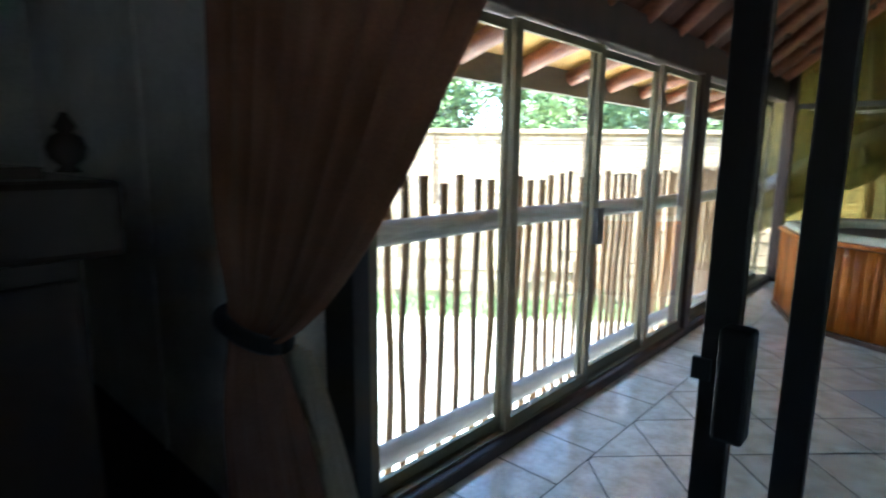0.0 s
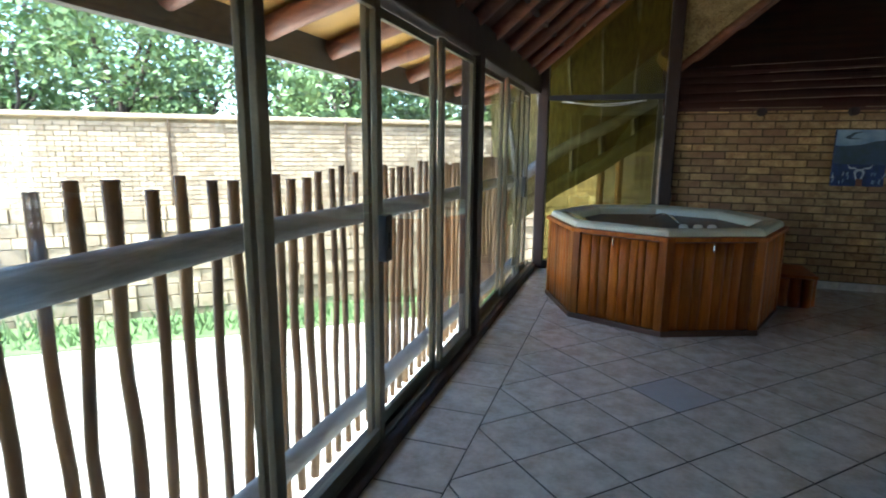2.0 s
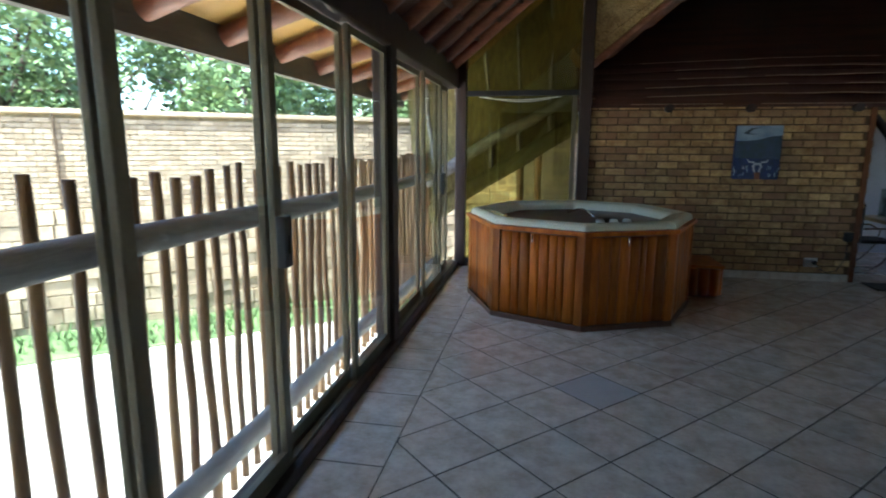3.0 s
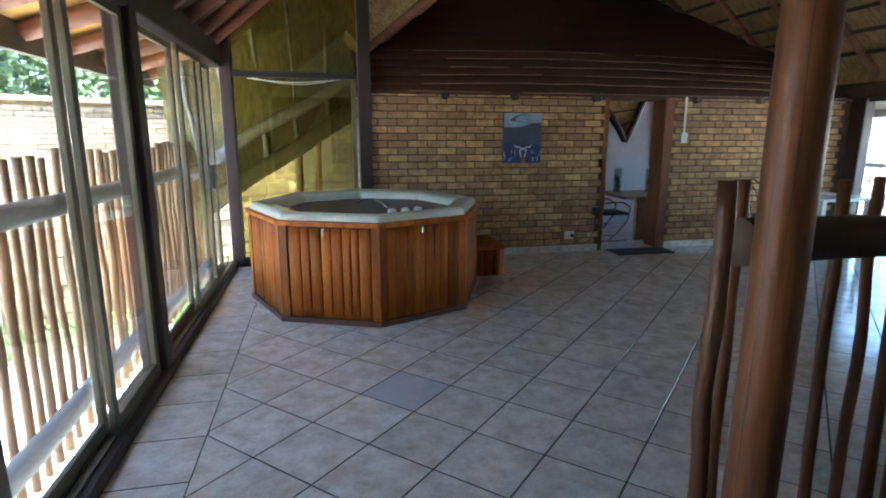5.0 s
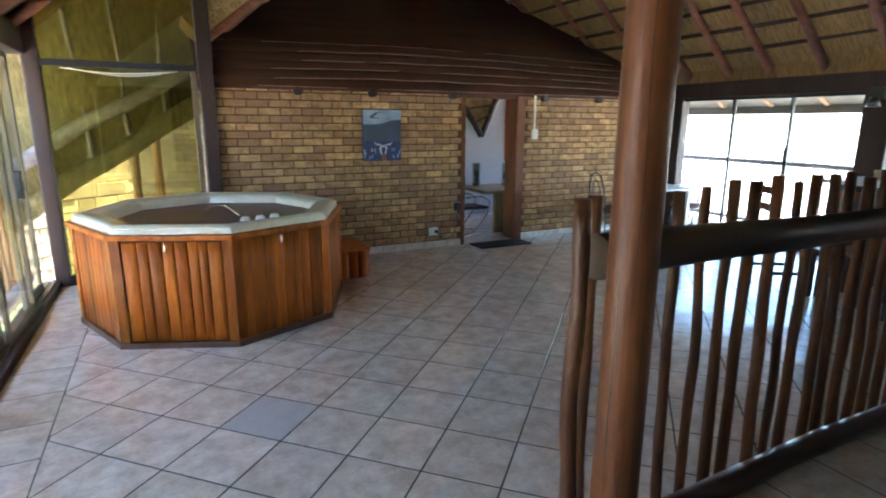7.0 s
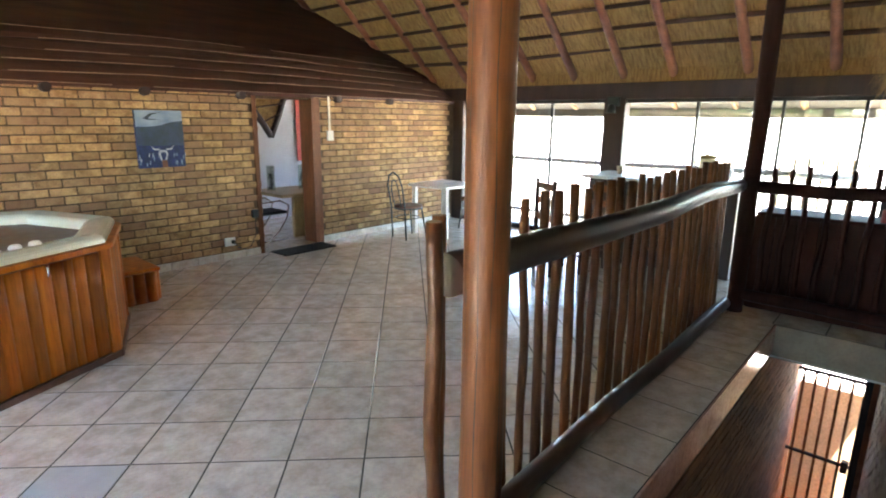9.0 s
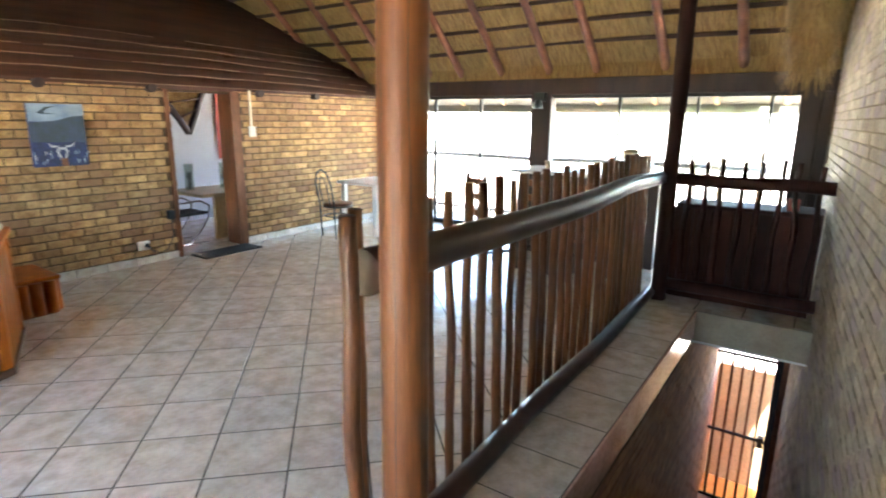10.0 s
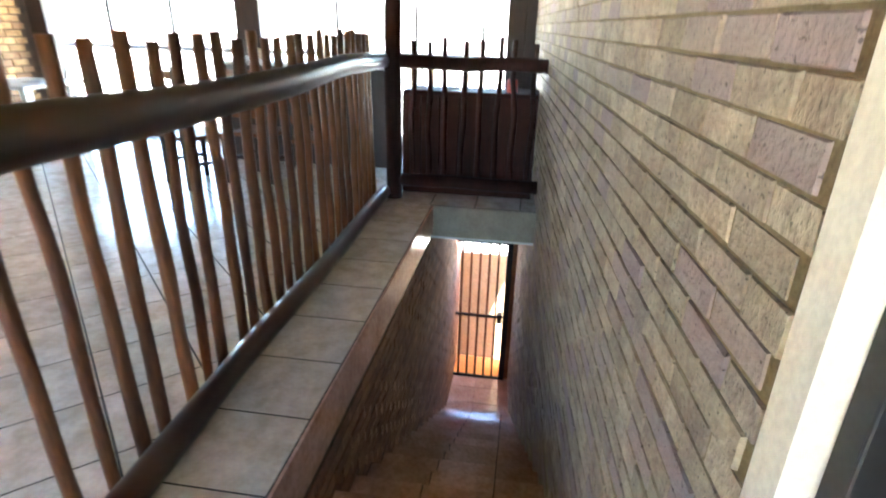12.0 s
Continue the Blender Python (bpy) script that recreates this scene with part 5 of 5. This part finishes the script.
l1 = ladder_chair(pose(4.95, 5.1, 0, 0, 0, 60))
copy_thing(l1, pose(5.25, 4.6, 0, 0, 0, 85))
copy_thing(l1, pose(5.1, 4.0, 0, 0, 0, 100))
solid("takeaway_cup", turned(B(), [(0.03, 1.04), (0.04, 1.13), (0.042, 1.14), (0.03, 1.14)], 6.1, 4.95, 16), M_BEIGE, "beige paper cup on the counter", "cup")
cn = thing("canister", "tall cream canister with a dark lid on the counter", "canister")
part("body", turned(B(), [(0.08, 1.04), (0.085, 1.05), (0.085, 1.27), (0.075, 1.29)], 6.1, 3.95, 20), M_CREAM, cn)
part("lid", turned(B(), [(0.086, 1.285), (0.086, 1.31), (0.06, 1.325)], 6.1, 3.95, 20), M_MORTAR_PALE, cn)
stack = thing("cup_stack", "stack of white cups on the counter", "cups")
for i in range(5):
    part("cup", turned(B(), [(0.03, 1.04 + i * 0.03), (0.04, 1.065 + i * 0.03)], 6.12, 3.72, 14), M_WHITE, stack)
lamp = thing("outdoor_lamp", "small greenish metal bulkhead lamp on the window post", "wall lamp")
part("bracket", box(B(), XW - 0.13, 5.32, 1.87, XW - 0.07, 5.48, 1.99, bevel=0.01), M_IRON, lamp)
part("shade", turned(B(), [(0.07, 1.78), (0.055, 1.84), (0.035, 1.89)], XW - 0.16, 5.40, 16), M_IRON, lamp)

# ragged straw at the roof end over the stairs
bm = B()
rnd = random.Random(12)
for i in range(2600):
    f = rnd.random()
    b = Vector((5.0 + 1.9 * f, 2.3 + rnd.uniform(-0.12, 0.12), zr(5.0 + 1.9 * f) + rnd.uniform(-0.1, 0.05)))
    t = b + Vector((rnd.uniform(-0.05, 0.25), rnd.uniform(-0.08, 0.05), -rnd.uniform(0.1, 0.34)))
    s = Vector((0.0, 0.006, 0.003))
    bm.faces.new([bm.verts.new(v) for v in (b - s, b + s, t + s * 0.5, t - s * 0.5)])
solid("straw_fringe", bm, M_STRAW, "ragged straw fringe at the cut end of the thatch", "straw", kind="stuff")


# hanging ragged thatch end above the stairs
bm = B()
rnd = random.Random(14)
turned(bm, [(0.03, -0.42), (0.14, -0.3), (0.2, -0.1), (0.22, 0.15), (0.2, 0.5)], 0, 0, 18)
for v in bm.verts:
    v.co += Vector((noise.noise(v.co * 5), noise.noise(v.co * 5 + Vector((9, 0, 0))), 0.6 * noise.noise(v.co * 6))) * 0.09
core_n = len(bm.verts)
for i in range(1600):
    a, z = rnd.random() * 6.3, rnd.uniform(-0.42, 0.45)
    r = 0.2 * (0.55 + 0.45 * min(1, (z + 0.45) * 2))
    b = Vector((r * math.cos(a), r * math.sin(a), z))
    t = b + Vector((math.cos(a) * 0.07 + rnd.gauss(0, .03), math.sin(a) * 0.07 + rnd.gauss(0, .03), -rnd.uniform(0.08, 0.26)))
    s = Vector((-math.sin(a), math.cos(a), 0)) * 0.003
    bm.faces.new([bm.verts.new(w) for w in (b - s, b + s, t + s * 0.4, t - s * 0.4)])
ob = solid("hanging_thatch", bm, M_STRAW, "ragged bundle of thatch hanging at the roof edge", "thatch")
ob.location = (5.8, 2.36, 2.5)


# ---- pieces of floors and walls ----
def clip(poly, x0, y0, x1, y1):
    def half(pl, fn):
        out = []
        for i in range(len(pl)):
            a, b = pl[i], pl[(i + 1) % len(pl)]
            da, db = fn(a), fn(b)
            if da >= 0:
                out.append(a)
            if (da >= 0) != (db >= 0):
                t = da / (da - db)
                out.append((a[0] + (b[0] - a[0]) * t, a[1] + (b[1] - a[1]) * t))
        return out
    for fn in (lambda p: p[0] - x0, lambda p: x1 - p[0], lambda p: p[1] - y0, lambda p: y1 - p[1]):
        poly = half(poly, fn)
        if len(poly) < 3:
            return []
    return poly


def area(pl):
    return abs(sum(pl[i][0] * pl[(i + 1) % len(pl)][1] - pl[(i + 1) % len(pl)][0] * pl[i][1] for i in range(len(pl)))) / 2


def tile_into(bm, poly, top=0.0, gap=0.0038):
    cx, cy = sum(p[0] for p in poly) / len(poly), sum(p[1] for p in poly) / len(poly)

    def inset(d):
        out = []
        for p in poly:
            v = Vector((p[0] - cx, p[1] - cy))
            L = v.length
            out.append((cx + v.x * max(0.1, 1 - d * 1.41 / max(L, 0.02)), cy + v.y * max(0.1, 1 - d * 1.41 / max(L, 0.02))))
        return out
    loops = [[bm.verts.new((x, yy, z)) for x, yy in inset(d)] for d, z in ((gap, top - 0.012), (gap, top - 0.002), (gap + 0.002, top))]
    n = len(poly)
    for a, b in zip(loops, loops[1:]):
        for i in range(n):
            bm.faces.new((a[i], a[(i + 1) % n], b[(i + 1) % n], b[i]))
    bm.faces.new(loops[-1])
    return bm


def corner(u, v):
    return (TX + TILE * (u + v) / 2 ** 0.5, TY + TILE * (u - v) / 2 ** 0.5)


full = mesh("tile", tile_into(B(), [(p[0] - TX, p[1] - TY) for p in (corner(0, 0), corner(0, 1), corner(1, 1), corner(1, 0))]), M_TILE)
XB = -0.985
far = B()
for u in range(-22, 26):
    for v in range(-22, 26):
        poly = [corner(u, v), corner(u, v + 1), corner(u + 1, v + 1), corner(u + 1, v)]
        xs_, ys_ = [p[0] for p in poly], [p[1] for p in poly]
        if max(xs_) < XB or min(xs_) > XW - 0.03 or max(ys_) < 1.75 or min(ys_) > 8.24:
            continue
        if min(ys_) >= 3.31 or min(xs_) > 1.3:
            pcs = [clip(poly, XB, 3.31, XW - 0.03, 8.24)]
        elif max(xs_) <= 1.3:
            pcs = [clip(poly, XB, 1.84, 1.3, 8.24)]
        else:
            pcs = [clip(poly, XB, 3.31, XW - 0.03, 8.24), clip(poly, XB, 1.84, 1.3, 3.31)]
        for pl in pcs:
            if len(pl) < 3 or area(pl) < 0.003:
                continue
            near = sum(p[0] for p in pl) / len(pl) < 4.4
            if near and area(pl) > TILE ** 2 * 0.999:
                if (u, v) == (0, -1):
                    part("tile", tile_into(B(), pl), M_TILE_GREY, floor, "odd plain grey tile")
                    continue
                ob = new("tile", full)
                ob.location = (corner(u, v)[0] + 0, corner(u, v)[1], 0)
                ob.parent = floor
            elif near:
                part("tile", tile_into(B(), pl), M_TILE, floor)
            else:
                tile_into(far, pl)
for k in range(-7, 11):
    y0 = 4.525 + k * 0.3817
    pl = clip([(XG + 0.085, y0), (XB, y0), (XB, y0 + 0.3817), (XG + 0.085, y0 + 0.3817)], -3, 1.85, 3, 8.24)
    if pl:
        part("tile", tile_into(B(), pl), M_TILE, floor)
for k in range(11):
    x0 = 1.22 + (k - 1) * 0.3817
    pl = clip([(x0, 2.872), (x0 + 0.3817, 2.872), (x0 + 0.3817, 3.31), (x0, 3.31)], 1.3, 2, 4.77, 4)
    if pl:
        part("tile", tile_into(B(), pl), M_TILE, floor)
for i in range(6):
    for j in range(5):
        tile_into(far, clip([(4.77 + i * 0.3817, 1.75 + j * 0.3817), (5.1517 + i * 0.3817, 1.75 + j * 0.3817), (5.1517 + i * 0.3817, 2.1317 + j * 0.3817), (4.77 + i * 0.3817, 2.1317 + j * 0.3817)], 4.77, 1.9, 6.82, 3.31))
for i in range(11):
    for j in range(10):
        tile_into(far, [(2.95 + i * 0.36, 8.25 + j * 0.34), (3.31 + i * 0.36, 8.25 + j * 0.34), (3.31 + i * 0.36, 8.59 + j * 0.34), (2.95 + i * 0.36, 8.59 + j * 0.34)], top=0.008)
ob = part("far_tiles", far, bpy_island(M_TILE), floor)
tagged(ob, kind="stuff")

# skirting tiles along the brick wall
base = thing("baseboard", "pale tile skirting along the brick wall", "skirting", kind="structure")
x = 0.2
while x < XW - 0.15:
    x1 = min(x + 0.3, 3.1 if x < 3.1 else XW - 0.1)
    if not (3.09 < x < 4.05):
        part("tile", box(B(), x + 0.002, YB - 0.014, 0.0, x1 - 0.002, YB + 0.01, 0.085, bevel=0.002), M_TILE, base)
    x = x1 if not (3.09 < x1 < 4.05) else 4.06


def brick_mesh(seed, L=0.221, H=0.071, D=0.03):
    """A brick face with worn, slightly uneven edges; front at -y."""
    r = random.Random(seed)
    bm = B()
    a = [(-L / 2, -H / 2), (L / 2, -H / 2), (L / 2, H / 2), (-L / 2, H / 2)]
    j = lambda s: r.uniform(-s, s)
    back = [bm.verts.new((x, D, z)) for x, z in a]
    mid = [bm.verts.new((x + j(0.002), 0.004 + j(0.001), z + j(0.002))) for x, z in a]
    fr = [bm.verts.new((x * 0.98 + j(0.002), -0.002 + j(0.002), z * 0.94 + j(0.002))) for x, z in a]
    for p0, p1 in ((back, mid), (mid, fr)):
        for i in range(4):
            bm.faces.new((p0[i], p0[(i + 1) % 4], p1[(i + 1) % 4], p1[i]))
    bm.faces.new(fr)
    return bm


def lay_bricks(parent, material, origin, along, length, z0, rows, near, skip=None, back=0.0, seed=0, unit=0.232, course=0.0825, joint=0.011, tall=1.0):
    """Running bond from origin; bricks for which near(s, z) holds are parts, the rest one mesh."""
    r = random.Random(seed)
    kinds = [mesh("brick", brick_mesh(seed + k), material) for k in range(6)]
    d = Vector((*along, 0)).normalized()
    nrm = Vector((d.y, -d.x, 0))
    rot = Matrix(((d.x, -nrm.x, 0, 0), (d.y, -nrm.y, 0, 0), (0, 0, 1, 0), (0, 0, 0, 1)))
    rest = B()
    n = 0
    for row in range(rows):
        z = z0 + (row + 0.5) * course
        s = unit / 2 if row % 2 else 0.0
        while s < length:
            c = s
            s += unit
            lo, hi = max(c - unit / 2, 0), min(c + unit / 2, length)
            w = hi - lo
            if w < 0.05 or (skip and skip((lo + hi) / 2)):
                continue
            p = Vector(origin) + d * ((lo + hi) / 2) + Vector((0, 0, z)) + nrm * (r.uniform(-0.002, 0.003) - back)
            m = Matrix.Translation(p) @ rot @ Matrix.Rotation(r.uniform(-0.008, 0.008), 4, "Y") @ Matrix.Diagonal(((w - joint) / 0.221, 1, r.uniform(0.96, 1.03) * tall * course / 0.0825, 1))
            if near((lo + hi) / 2, z) and n < 300:
                ob = new("brick", kinds[r.randrange(6)])
                ob.matrix_world = m
                ob.parent = parent
                n += 1
            else:
                k0 = len(rest.verts)
                tmp = brick_mesh(seed + r.randrange(6))
                vs_ = {v: rest.verts.new(m @ v.co) for v in tmp.verts}
                for f in tmp.faces:
                    rest.faces.new([vs_[v] for v in f.verts])
                tmp.free()
    if rest.faces:
        tagged(part("brick_courses", rest, bpy_island(material), parent), kind="stuff")
    else:
        rest.free()


lay_bricks(wall_north, M_BRICK, (0.16, YB, 0), (1, 0), XW - 0.3, 0.088, 23, lambda s, z: s < 2.95,
           skip=lambda s: 2.93 < s < 3.88, seed=1, joint=0.015, tall=0.96)
lay_bricks(wall_stair, M_BRICK_PALE, (7.1, swall_y(7.1), 0), (-1, -0.055), 6.075, -3.2, 100, lambda s, z: s > 4.5 and -0.35 < z < 2.1, seed=50, unit=0.205, course=0.0715, joint=0.008, tall=1.03)
lay_bricks(slab("wall_stair_lining", M_MORTAR, "brickwork backing of the stairwell side", "wall", (1.32, 2.88, -3.2, 6.9, 2.89, -0.24)), M_STAIRWALL, (1.4, 2.878, 0), (1, 0), 5.5, -3.2, 35, lambda s, z: False, seed=70)
